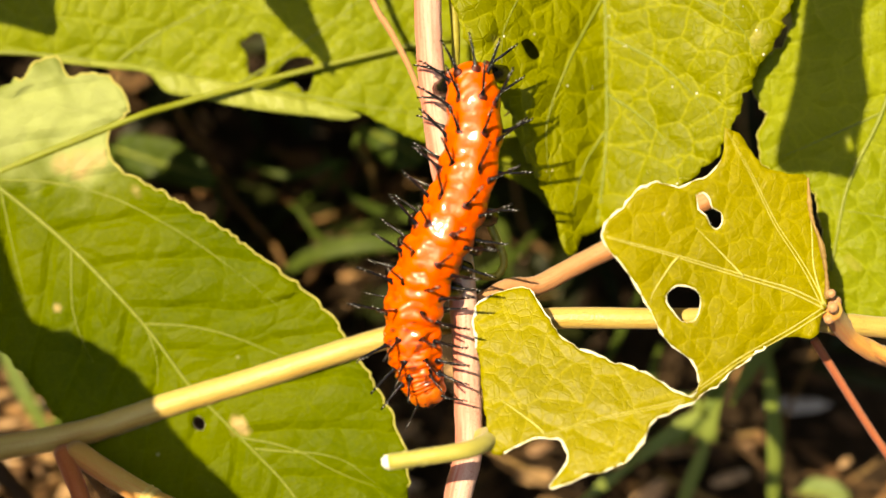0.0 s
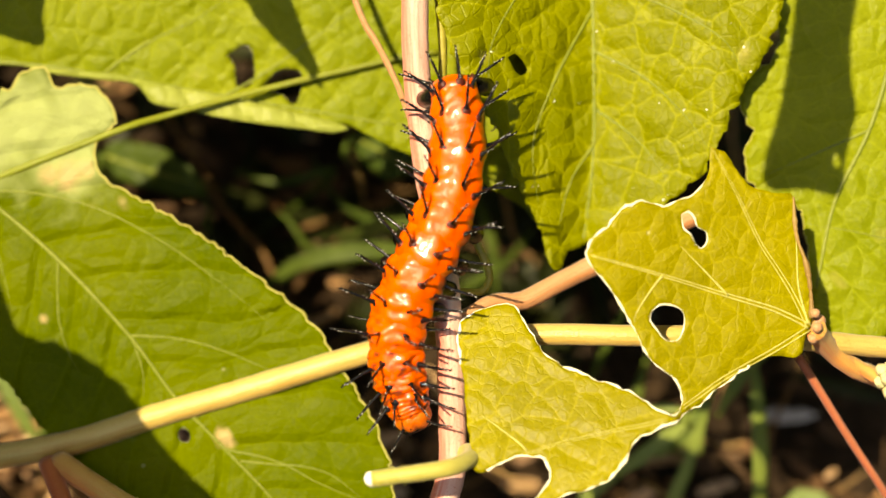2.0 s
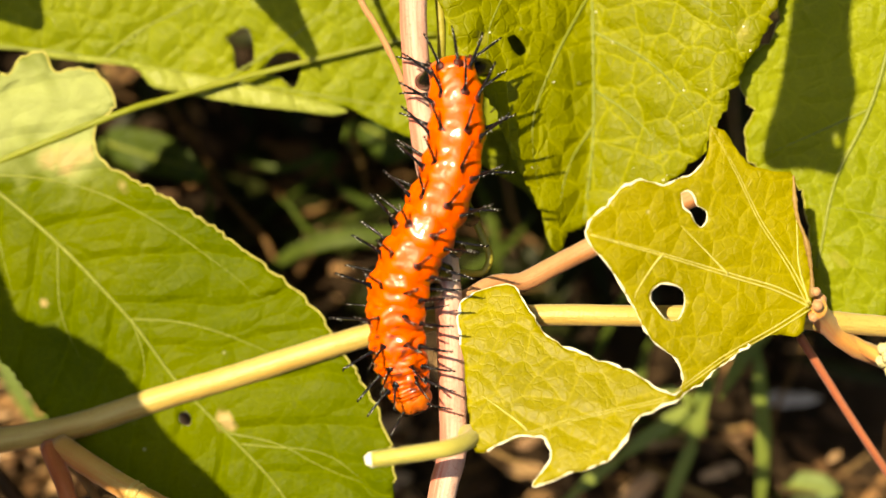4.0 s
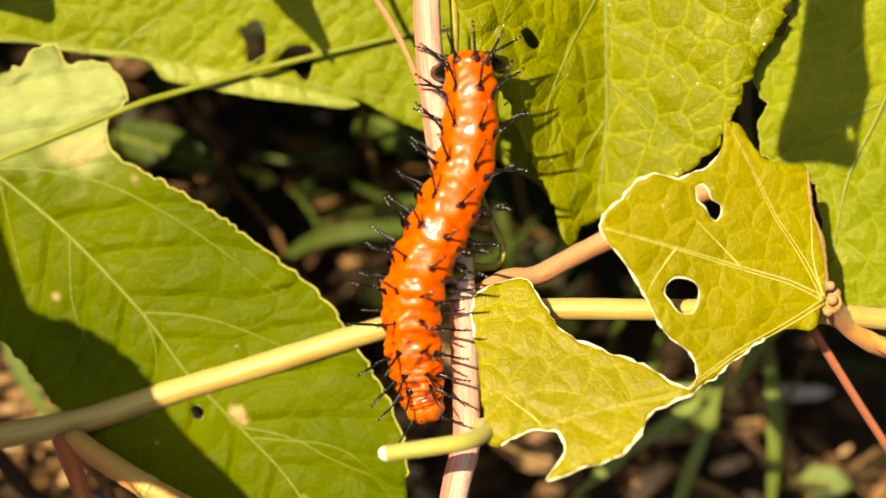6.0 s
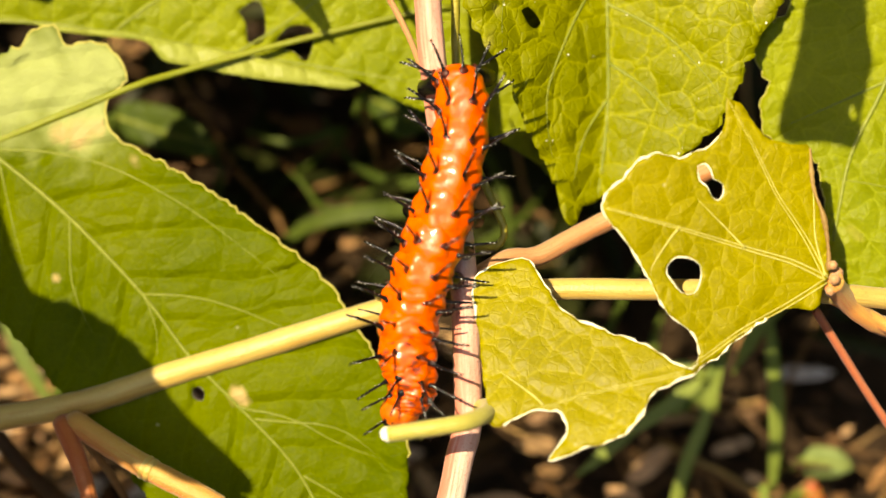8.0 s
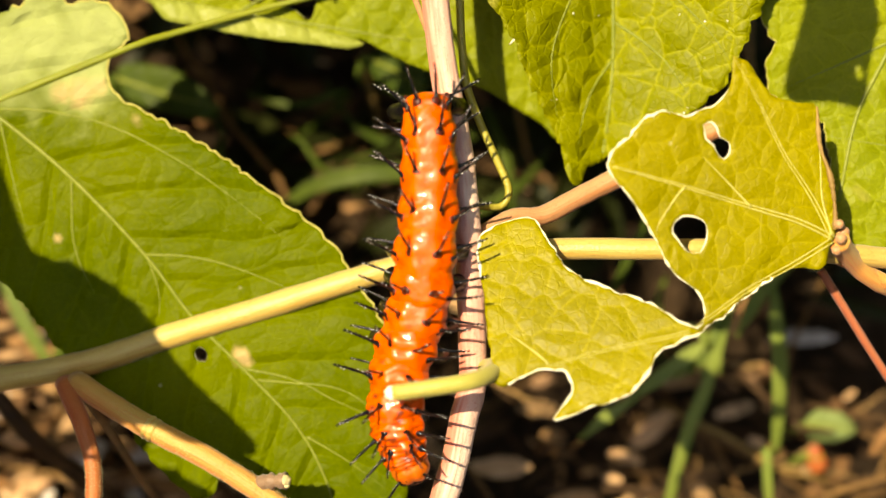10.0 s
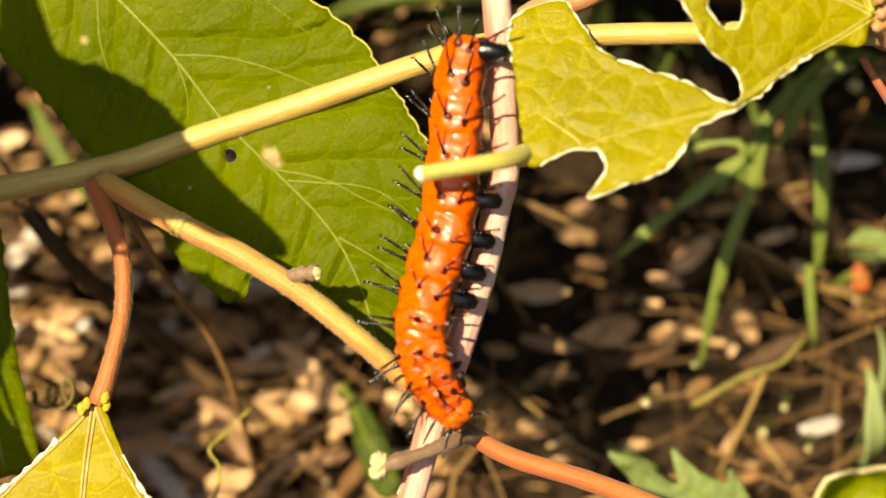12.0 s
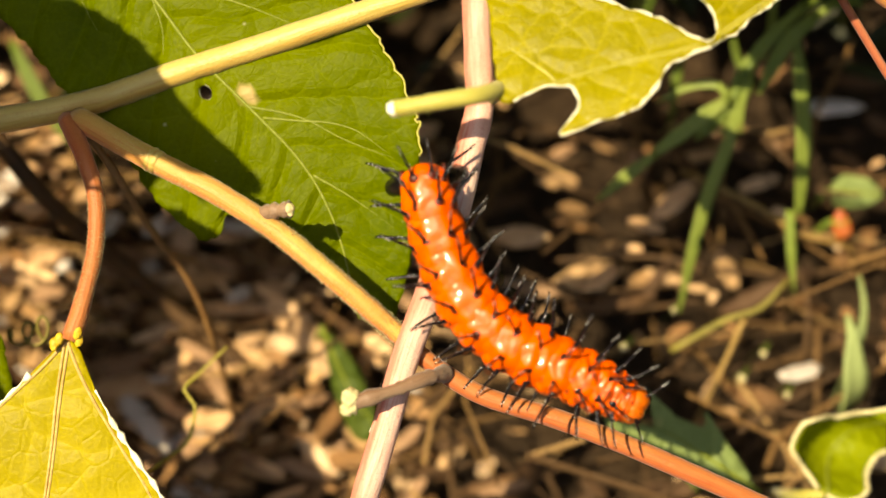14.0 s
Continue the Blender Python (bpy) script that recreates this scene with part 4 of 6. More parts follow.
def build_upper_leaves():
    """Unseen leaves added over the others to shade them, each a shadow's outline moved sunward."""
    outline, w = sunward([(-52.1, 4.2), (-50.0, -1.6), (-47.8, -7.2), (-45.0, -8.6), (-42.0, -9.4), (-36.4, -12.6), (-32.8, -16.2), (-29.4, -21.3), (-22.1, -28.2)] + [(-20.7, -30.1), (-21.1, -31.2), (-24.1, -31.0), (-27.0, -29.6), (-30.2, -29.2), (-32.8, -29.4), (-35.2, -33.8), (-37.0, -38.7), (-43.9, -40.7), (-51.6, -36.2), (-54.8, -25.3)] + [(-55.1, -11.5), (-54.6, -2.3), (-54.0, 3.6)], -18, 80)
    c = np.array(outline).mean(axis=0)
    veins = [[tuple(c + (-12, 10)), tuple(c), tuple(c + (12, -12))], [tuple(c), tuple(c + (-6, -10))]]
    b = Blade(outline, veins, plane(w), [], tooth=0.25, seed=31)
    make_leaf(vine, b, M_LEAF_DEEP, "unseen deep green leaf above, casting shade", M_VEIN)
    bm = uvw_tube([(c[0] - 12, c[1] + 10, w), (c[0] - 24, c[1] + 30, w - 25), (-75, 55, -5), (-70, 56, -25)], [0.0009, 0.001], 8, 2.0)
    part("petiole", bm, M_PETIOLE, vine)
    outline, w = sunward([(-23.2, 36.7), (-21.0, 30.7), (-18.3, 27.3), (-15.9, 25.0), (-14.2, 23.3), (-12.4, 21.3), (-12.9, 24.0), (-14.1, 26.7), (-15.6, 30.8), (-17.8, 36.8), (-20.5, 39.5)], -24, 40)
    c = np.array(outline).mean(axis=0)
    b = Blade(outline, [[tuple(c + (-1, 3)), tuple(c + (1, -3))]], plane(w), [], tooth=0.1, wave=0.2, seed=33)
    make_leaf(vine, b, M_LEAF, "unseen narrow leaf above, casting a streak of shade", M_VEIN)
    bm = uvw_tube([(c[0] - 2, c[1] + 7, w), (c[0] - 6, c[1] + 24, w - 12), (-30, 62, -10)], [0.0006, 0.0008], 8, 2.0)
    part("petiole", bm, M_PETIOLE, vine)
    outline, w = sunward([(-63.7, 35.4), (-46.2, 35.7), (-45.6, 28.9), (-45.7, 25.8), (-48.7, 26.2), (-51.4, 26.9), (-56.8, 27.4), (-63.6, 28.0)], -24, 40)
    c = np.array(outline).mean(axis=0)
    b = Blade(outline, [[tuple(c + (-6, 0)), tuple(c + (6, 0))]], plane(w), [], tooth=0.1, wave=0.2, seed=35)
    make_leaf(vine, b, M_LEAF, "unseen leaf added to shade the top corner", M_VEIN)
    bm = uvw_tube([(c[0] - 6, c[1], w), (-80, 58, -5), (-70, 56, -25)], [0.0006, 0.0008], 8, 2.0)
    part("petiole", bm, M_PETIOLE, vine)
    outline, w = sunward([(42.2, 36.2), (49.1, 36.3), (48.6, 27.8), (48.8, 22.6), (49.3, 19.3), (48.2, 14.1), (47.7, 10.1), (43.8, 10.6), (38.7, 11.6), (40.7, 21.2), (41.9, 29.7)], -16, 75)
    c = np.array(outline).mean(axis=0)
    b = Blade(outline, [[tuple(c + (0, 8)), tuple(c), tuple(c + (1, -8))]], plane(w), [[tuple(c + q) for q in ((1.6, -7), (2.2, -7.6), (2.3, -8.6), (1.8, -8.8), (1.5, -8))]], tooth=0.1, wave=0.2, seed=37)
    make_leaf(vine, b, M_LEAF_THIN, "unseen leaf added to shade the leaf further back", M_VEIN)
    bm = uvw_tube([(c[0], c[1] + 8, w), (22, 66, 0), (2, 46, -9)], [0.0006, 0.0009], 8, 2.0)
    part("petiole", bm, M_PETIOLE, vine)
    outline, w = sunward([(-30.4, -33.2), (-28.3, -34.2), (-25.4, -35.8), (-24.8, -37.2), (-27.6, -37.6), (-30.4, -35.5), (-32.5, -33.3)], -18, 72)
    c = np.array(outline).mean(axis=0)
    b = Blade(outline, [[outline[0], tuple(c), outline[4]]], plane(w), [], tooth=0.05, wave=0.1, seed=39)
    make_leaf(vine, b, M_LEAF, "unseen small leaf added to cast shade", M_VEIN)
    bm = uvw_tube([(*outline[0], w), (outline[0][0] - 30, outline[0][1] + 4, w - 2), (-120, 30, w - 30), (-110, 40, -60)], [0.0003, 0.0006, 0.0008], 8, 2.0)
    part("petiole", bm, M_PETIOLE, vine)
    outline, w = sunward([(-60.4, -21.5), (-54.7, -24.1), (-52.9, -27.9), (-52.3, -33.7), (-52.0, -40.1), (-53.0, -42.7), (-53.3, -47.9), (-51.0, -51.8), (-49.8, -56.0), (-54.5, -58.6), (-61.0, -60.3)], -16, 60)
    c = np.array(outline).mean(axis=0)
    b = Blade(outline, [[outline[0], tuple(c), outline[8]]], plane(w), [], tooth=0.1, wave=0.2, seed=43)
    make_leaf(vine, b, M_LEAF, "unseen narrow leaf added to shade the side leaf", M_VEIN)
    bm = uvw_tube([(*outline[0], w), (outline[0][0] - 25, outline[0][1] + 10, w - 10), (-125, 20, 0), (-110, 40, -60)], [0.0004, 0.0006, 0.0008], 8, 2.0)
    part("petiole", bm, M_PETIOLE, vine)
    # an added runner along the top, out of view, that bears them
    bm = uvw_tube([(-110, 40, -60), (-70, 56, -25), (-30, 62, -10), (2, 46, -9), (-2.5, 40, -8.5)], [0.0014, 0.0013, 0.0013], 10, 2.0)
    part("branch", bm, M_BRANCH, vine)


build_upper_leaves()


def build_vine_details():
    bm = uvw_tube([(-0.1, 39.0, -10), (1.5, 26.9, -11), (1.7, 20.8, -12), (2.0, 15.8, -12), (2.6, 11.4, -12), (4.2, 7.1, -12), (6.0, 3.3, -12), (7.4, 0.2, -12), (7.3, -1.2, -12), (6.5, -2.1, -12), (4.9, -2.1, -11), (3.8, -2.0, -9.5)], [0.0005, 0.0005, 0.00045, 0.00045, 0.0004], 8, 0.8)
    part("tendril", bm, M_TENDRIL, vine, "thin yellow-green tendril")
    bm = uvw_tube([(-12.0, 40.1, -17), (-7.9, 29.5, -16), (-6.2, 26.5, -15), (-5.2, 24.7, -14), (-3.5, 21.3, -12), (-1.9, 17.3, -10), (-0.5, 13.4, -9)], [0.0003, 0.00036, 0.00034, 0.0003], 8, 0.8, wobble=0.15)
    part("twig", bm, M_BARK_PINK, vine, "thin orange-brown twig")
    # glands and scar at the leaf's base
    for q, r in zip([(42.4, -3.4, -4), (42.6, -4.9, -4), (42.4, -6.2, -5), (43.2, -4.3, -5.5)], (0.0005, 0.0006, 0.00055, 0.0007)):
        bm = bmesh.new()
        ball(bm, at(*q), r, (1, 1, 1), 2, 0.4)
        part("gland", bm, M_BARK_PINK, vine)
    for q, r in zip([(-42.3, -47.2, -8.4), (-41.7, -46.6, -8.3), (-39.7, -45.9, -8.2), (-39.6, -46.8, -8.4)], (0.0005, 0.00046, 0.0005, 0.00046)):
        bm = bmesh.new()
        ball(bm, at(*q), r, (1, 1.5, 0.7), 3, 0.3)
        part("gland", bm, M_GLAND, vine, "yellow gland at the leaf base")
    # reddish thin twig and the one with pale buds
    bm = uvw_tube([(42.9, -8.7, -14), (46.4, -13.8, -15), (49.6, -18.4, -16), (54.5, -25.0, -18), (63.4, -36.0, -25)], [0.0005, 0.00045, 0.0004], 8, 1.0)
    part("twig", bm, M_REDTWIG, vine, "thin reddish twig")
    bm = uvw_tube([(44.0, -7.0, -11), (46.5, -8.2, -11), (49.5, -9.8, -11.5), (51.8, -11.1, -11.5), (53.1, -11.6, -11.5)], [0.0009, 0.0008, 0.0008, 0.0006], 10, 0.8, wobble=0.12)
    tw = part("twig", bm, M_TWIG, vine, "orange-brown twig tipped with pale buds")
    rng = random.Random(5)
    for q in [(51.5, -9.8, -10.5), (52.6, -9.3, -10.5), (52.0, -10.7, -10), (53.2, -10.5, -10.5), (51.5, -11.1, -11), (52.5, -12.3, -10.5), (52.8, -11.5, -10)]:
        bm = bmesh.new()
        ball(bm, at(*q), 0.00075 * rng.uniform(0.7, 1.2), (1, 1, 1), 2, 0.5)
        part("bud", bm, M_KNUB, tw)
    # thin petioles below the node
    bm = uvw_tube([(-40.7, -23.9, -16), (-38.2, -28.4, -19), (-34.7, -35.8, -24), (-31.1, -42.9, -30), (-29.0, -53.0, -38), (-28.7, -63.8, -50)], [0.0005, 0.00045, 0.0004, 0.0004], 8, 1.2)
    part("petiole", bm, M_BROWN, vine, "thin brown hanging petiole")
    bm = uvw_tube([(-59.9, -17.2, -30), (-54.4, -26.4, -32), (-50.1, -33.0, -36), (-45.0, -39.5, -44), (-38.2, -47.0, -50), (-29.0, -54.9, -53), (-18.2, -64.0, -56)], [0.0010, 0.0012, 0.0013, 0.0013], 8, 1.5, wobble=0.2)
    part("twig", bm, M_DARK_TWIG, vine, "dark dead twig running down into the litter")
    # curled tendril
    line = []
    for i in range(46):
        a = i * 0.42
        big = 0.9 + 0.022 * i
        line.append((-51.5 + i * 0.13 + 0.7 * big * math.cos(a), -48.4 + 0.03 * i + big * math.sin(a), -22 + 0.5 * math.cos(a * 0.5)))
    bm = uvw_tube(line, [0.0002, 0.00018], 6, 0.6)
    part("tendril", bm, M_OLIVE, vine, "loosely coiled thin brown tendril")
    bm = uvw_tube([(-35.9, -64.2, -12), (-32.9, -62.5, -22), (-31.1, -61.2, -25), (-30.2, -59.2, -25), (-30.1, -56.6, -26), (-31.4, -54.8, -26), (-30.2, -53.4, -27), (-26.5, -49.8, -28)], [0.0003, 0.00026, 0.0002, 0.00014], 6, 0.8)
    part("tendril", bm, M_TENDRIL, vine, "thin wandering olive tendril")
    # torn green leaf at the broken joint below
    bm = uvw_tube([(-5.1, -52.6, -10), (-7.6, -56.3, -9.8), (-7.9, -56.6, -9.8)], [0.0002, 0.0006, 0.0001], 6, 0.6)
    part("flap", bm, M_CUT, vine, "small white scrap on the stem")


build_vine_details()


def add_down(points, radius, count, length, seed, parent, material):
    """Short pale hairs standing off a downy stem."""
    rng = random.Random(seed)
    line = [at(*q) for q in smooth_line(points, 0.5)]
    bm = bmesh.new()
    for _ in range(count):
        i = rng.randrange(1, len(line) - 1)
        t = (line[i + 1] - line[i - 1]).normalized()
        a = AX_W - t * AX_W.dot(t)
        a.normalize()
        b = t.cross(a)
        ang = rng.uniform(0, 6.283)
        d = a * math.cos(ang) + b * math.sin(ang) + t * rng.uniform(-0.3, 0.3)
        q = line[i] + d * radius * 0.95
        tube(bm, [q, q + d * length * rng.uniform(0.5, 1.2)], [0.000028, 0.00001], 3)
    tagged(part("down", bm, material, parent, "short pale hairs"), kind="stuff")


def build_down():
    stems = [o for o in vine.children if o.name.startswith(("branch", "petiole", "stem"))]
    pick = {o["label"]: o for o in stems if "label" in o}
    add_down([(-36.7, -24.8, -12.5), (-31.6, -27.3, -10.5), (-24.9, -30.5, -9.5), (-18.0, -34.7, -8.5), (-11.2, -40.1, -8), (-4.2, -46.3, -9)], 0.0012, 4200, 0.00026, 3, pick["orange downy lower branch with nodes"], M_KNUB)
    add_down([(-39.5, -27.0, -11), (-37.9, -31.3, -9.5), (-37.9, -36.8, -9), (-39.4, -43.0, -9), (-40.6, -46.7, -9)], 0.0009, 1800, 0.00024, 6, pick["orange-brown petiole"], M_KNUB)
    add_down([(4.7, -19.8, 0), (3.5, -20.1, 1.6), (0.6, -20.6, 2.2), (-2.4, -21.1, 2), (-4.7, -21.5, 1.6)], 0.0009, 350, 0.00022, 4, pick["cut yellow-green downy petiole"], M_PETIOLE)
    add_down([(-1.6, 32.1, -8), (-1.3, 23.3, -8), (0.0, 12.7, -8), (1.9, 3.4, -8), (3.0, -6.5, -8), (3.5, -15.2, -8), (3.7, -21.4, -8)] + [(2.9, -24.7, -8), (1.5, -31.4, -8), (-1.5, -41.2, -8), (-4.1, -48.5, -8), (-6.8, -58.4, -8), (-8.7, -64.9, -9)], 0.00155, 900, 0.0003, 5, pick["pale pink ribbed vine stem"], M_STEM)


build_down()


# ================= plants behind =================
def ribbon(points, widths, turn=0.0, crease=0.12, step=2.0):
    """A narrow grass leaf: a creased, tapering strip with thickness along points of the vine's plane."""
    bm = bmesh.new()
    line = [at(*q) for q in smooth_line(points, step)]
    n = len(line)
    rows = []
    for i, q in enumerate(line):
        t = (line[min(i + 1, n - 1)] - line[max(i - 1, 0)]).normalized()
        face = (AX_W * math.cos(turn + 0.02 * i) + AX_U * math.sin(turn + 0.02 * i))
        side = t.cross(face).normalized()
        face = side.cross(t)
        f = i / (n - 1) * (len(widths) - 1)
        k = min(int(f), len(widths) - 2)
        w = (widths[k] + (widths[k + 1] - widths[k]) * (f - k)) * 0.0005
        rows.append([bm.verts.new(q + side * (w * a) + face * (-w * crease * 2 * (1 - abs(a)) + b)) for b in (0.00012, -0.00012) for a in (-1, -0.5, 0, 0.5, 1)])
    for a, b in zip(rows, rows[1:]):
        for j in range(4):
            bm.faces.new((a[j], a[j + 1], b[j + 1], b[j]))
            bm.faces.new((a[5 + j + 1], a[5 + j], b[5 + j], b[5 + j + 1]))
        bm.faces.new((a[5], a[0], b[0], b[5]))
        bm.faces.new((a[4], a[9], b[9], b[4]))
    for r in (rows[0], rows[-1]):
        bm.faces.new((*r[:5], *r[:4:-1]))
    bmesh.ops.recalc_face_normals(bm, faces=bm.faces)
    return bm


def to_ground(q):
    p = at(*q)
    p.z = 0.0
    return p


def simple_leaf(owner, outline, w, material, seed, lean=(0.0, 0.0), veins=()):
    """A low leaf with its midrib, on a stalk down to the ground."""
    c = tuple(np.array(outline).mean(axis=0))
    far = outline[len(outline) // 2]
    b = Blade(outline, [[outline[0], c, far], *veins], plane(w, *lean, *c), [], tooth=0.15, grid=1.2, wave=0.5, seed=seed)
    leaf = part("leaf", b.mesh(), material, owner)
    part("midrib", b.ridge([outline[0], c, far], 0.3, 0.1), M_VEIN, leaf)
    bm = bmesh.new()
    tube(bm, [at(*outline[0], w), at(outline[0][0] - 1, outline[0][1] - 2, w - 5), owner.location], [0.0004, 0.0006], 6)
    part("petiole", bm, M_GRASS, owner)


def build_weeds():
    # drooping narrow-leaved weed
    stem = [(58.0, -2.0, -62), (50.0, -4.0, -50), (44.0, -8.0, -44), (38.5, -13.5, -43), (35.3, -20.0, -43), (33.0, -23.5, -44)]
    weed = thing("narrow_leaved_weed", to_ground(stem[0]), "drooping green weed with narrow leaves", "weed")
    bm = bmesh.new()
    tube(bm, [weed.location] + [at(*q) for q in smooth_line(stem, 2.0)], [0.0009, 0.0007, 0.0006, 0.0004], 8)
    part("stalk", bm, M_GRASS, weed)
    blades = (([(35.8, -20.2, -43), (35.5, -24.3, -44), (33.1, -30.7, -44), (31.0, -39.5, -45), (29.7, -47.0, -46)], (1.0, 1.9, 1.8, 1.5, 0.2)),
              ([(43.6, -11.0, -44), (44.4, -17.5, -44), (44.9, -24.0, -44), (45.0, -29.0, -45), (44.9, -34.0, -46)], (0.9, 2.0, 2.3, 2.2, 1.2)),
              ([(43.7, -33.4, -46), (44.0, -38.8, -46), (44.7, -44.2, -47)], (1.2, 1.2, 0.3)),
              ([(35.4, -18.8, -42), (31.2, -22.0, -42), (27.5, -24.8, -42), (25.4, -26.5, -42.5)], (0.8, 2.0, 2.0, 0.8)),
              ([(26.0, -26.2, -42.5), (22.2, -29.2, -43), (18.6, -32.4, -44)], (0.9, 1.7, 0.4)),
              ([(35.1, -20.2, -42), (33.6, -17.6, -41), (30.0, -17.7, -42), (26.0, -19.8, -43)], (0.7, 1.2, 1.0, 0.2)),
              ([(46.5, -8.3, -43), (43.9, -10.3, -42), (41.9, -12.6, -43), (39.0, -18.6, -44)], (0.8, 2.2, 2.1, 0.3)),
              ([(44.6, -6.9, -43), (39.7, -11.9, -42), (36.3, -17.0, -43), (34.4, -23.8, -44)], (0.8, 1.8, 1.8, 0.4)),
              ([(40.9, -4.9, -45), (40.8, -9.6, -46), (40.0, -14.2, -47)], (0.6, 1.3, 0.3)),
              ([(34.0, -19.9, -43), (32.9, -22.4, -44), (31.2, -24.4, -45)], (0.8, 1.9, 0.4)),
              ([(38.0, -16.0, -43), (36.6, -19.4, -43), (36.9, -23.6, -44)], (0.8, 1.6, 0.3)),
              ([(47.0, -8.0, -46), (50.0, -6.2, -48), (53.5, -6.8, -50)], (0.8, 1.8, 0.3)))
    for pts, wid in blades:
        part("leaf_blade", ribbon(pts, wid, 0.2, step=1.2), M_WEED, weed)

    # grass between the leaves and the ground
    tufts = ([([(27.5, -1.5, -38), (26.1, -4.1, -40), (24.0, -9.2, -41), (22.0, -15.0, -46)], (0.4, 1.3, 1.3, 0.8))],
             [([(-22.5, -3.2, -55), (-17.0, 0.4, -52), (-9.0, 2.2, -51), (3.0, 2.4, -53)], (1.0, 2.4, 2.4, 0.3)),
              ([(-20.4, 7.2, -51), (-18.7, 6.3, -50), (-16.7, 3.6, -50), (-14.4, 2.2, -52)], (0.3, 1.1, 1.2, 0.6))],
             [([(-31.0, 10.2, -52), (-29.7, 7.3, -52), (-30.2, 3.6, -54)], (0.4, 1.0, 0.5)),
              ([(-16.0, 15.2, -55), (-12.0, 9.0, -54), (-5.0, 6.0, -54), (4.0, 8.0, -56)], (0.5, 1.6, 1.5, 0.3)),
              ([(-27.0, 13.0, -57), (-20.0, 11.5, -55), (-13.0, 12.8, -55)], (0.5, 1.4, 0.3))],
             [([(6.0, 12.0, -56), (9.0, 4.0, -54), (10.0, -4.0, -55)], (0.4, 1.7, 0.6)),
              ([(15.0, 6.0, -56), (11.0, 1.0, -54), (5.0, -3.5, -55)], (0.4, 1.6, 0.5))],
             [([(31.0, -11.0, -54), (29.5, -16.0, -52), (29.0, -22.0, -54)], (0.4, 1.5, 0.7)),
              ([(36.5, -8.0, -54), (37.2, -13.0, -52), (38.5, -19.0, -53)], (0.4, 1.5, 0.7))],
             [([(51.0, -46.7, -44), (51.6, -49.6, -43), (51.8, -52.5, -43), (52.4, -56.1, -44), (52.4, -60.1, -48)], (0.5, 2.0, 3.6, 4.2, 3.0)),
              ([(52.8, -41.5, -46), (53.2, -46.0, -44), (52.6, -52.0, -46)], (0.4, 1.4, 1.6))],
             [([(-60.0, -12.0, -54), (-56.5, -18.0, -52), (-52.5, -24.5, -52), (-50.0, -27.0, -54)], (0.8, 2.0, 1.8, 0.3)),
              ([(-48.0, -16.0, -55), (-50.5, -20.0, -53), (-52.0, -25.0, -54)], (0.8, 1.6, 0.3))],
             [([(18.0, -58.0, -52), (26.0, -63.0, -50), (33.0, -71.0, -50)], (0.5, 1.8, 0.6))])
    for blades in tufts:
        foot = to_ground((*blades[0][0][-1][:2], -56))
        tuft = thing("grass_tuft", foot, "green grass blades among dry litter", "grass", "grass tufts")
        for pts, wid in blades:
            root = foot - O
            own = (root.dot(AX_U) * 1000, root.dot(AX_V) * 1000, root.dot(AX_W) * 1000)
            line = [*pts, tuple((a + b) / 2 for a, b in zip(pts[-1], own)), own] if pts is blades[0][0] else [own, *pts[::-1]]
            # blades up in the gap take the deep green, shade put into their colour
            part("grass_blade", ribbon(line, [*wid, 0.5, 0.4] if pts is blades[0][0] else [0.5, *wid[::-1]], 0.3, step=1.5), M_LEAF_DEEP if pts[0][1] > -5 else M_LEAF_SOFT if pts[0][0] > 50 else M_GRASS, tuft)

    # broad leaves near the ground in the gaps, coloured darker to carry the shade
    for outline, w, lean in (([(-43.7, 14.4), (-42.6, 16.1), (-38.4, 16.1), (-33.8, 14.5), (-29.5, 10.4), (-30.7, 8.8), (-35.3, 9.4), (-39.4, 10.4), (-42.5, 11.9)], -48, (0.2, 0.1)),
                             ([(-10.3, 17.5), (-6.5, 19.1), (-2.3, 16.5), (-1.9, 13.1), (-5.7, 11.9), (-9.1, 14.8)], -46, (0.1, 0.2)),
                             ([(-16.7, -49.2), (-13.9, -51.6), (-11.2, -56.4), (-9.4, -62.6), (-12.0, -64.1), (-14.4, -59.9), (-15.9, -54.0)], -44, (0.1, 0.1))):
        weed = thing("broad_leaved_weed", to_ground((*outline[0], w - 12)), "soft green weed leaf with shade put into its colour", "weed", "shaded weeds")
        simple_leaf(weed, outline, w, M_LEAF_DEEP, 41, lean)

    # pale jagged leaf and the curled one beside the twig
    outline = [(38.4, -67.6), (33.5, -67.9), (28.6, -65.8), (23.0, -62.0), (19.5, -59.2), (16.7, -55.7), (20.9, -57.2), (25.2, -59.7), (24.5, -55.3), (27.9, -58.1), (31.4, -59.6), (31.7, -57.7), (34.5, -61.7), (36.6, -64.5)]
    weed = thing("jagged_weed", to_ground((40.0, -72.0, -50)), "pale green weed with a jagged leaf near the ground", "weed")
    simple_leaf(weed, outline, -33, M_LEAF_SAGE, 43, (0.0, 0.1), [[(26.4, -61.1), (24.5, -55.7)], [(30.9, -63.1), (30.7, -57.7)]])

    outline = [(45.6, -67.1), (43.8, -64.5), (42.2, -62.0), (42.9, -59.9), (44.2, -58.6), (46.5, -58.4), (48.9, -58.8), (51.1, -57.5), (53.7, -57.1), (56.4, -57.0), (56.0, -60.8), (52.9, -64.6), (51.3, -67.6), (48.5, -68.6)]
    weed = thing("curled_leaf_weed", to_ground((50.0, -76.0, -60)), "yellow-green weed with a cupped leaf, lit rim in pale colour", "weed")

    def cup(u, v):
        """A steep-sided bowl whose wall stands up round a low floor."""
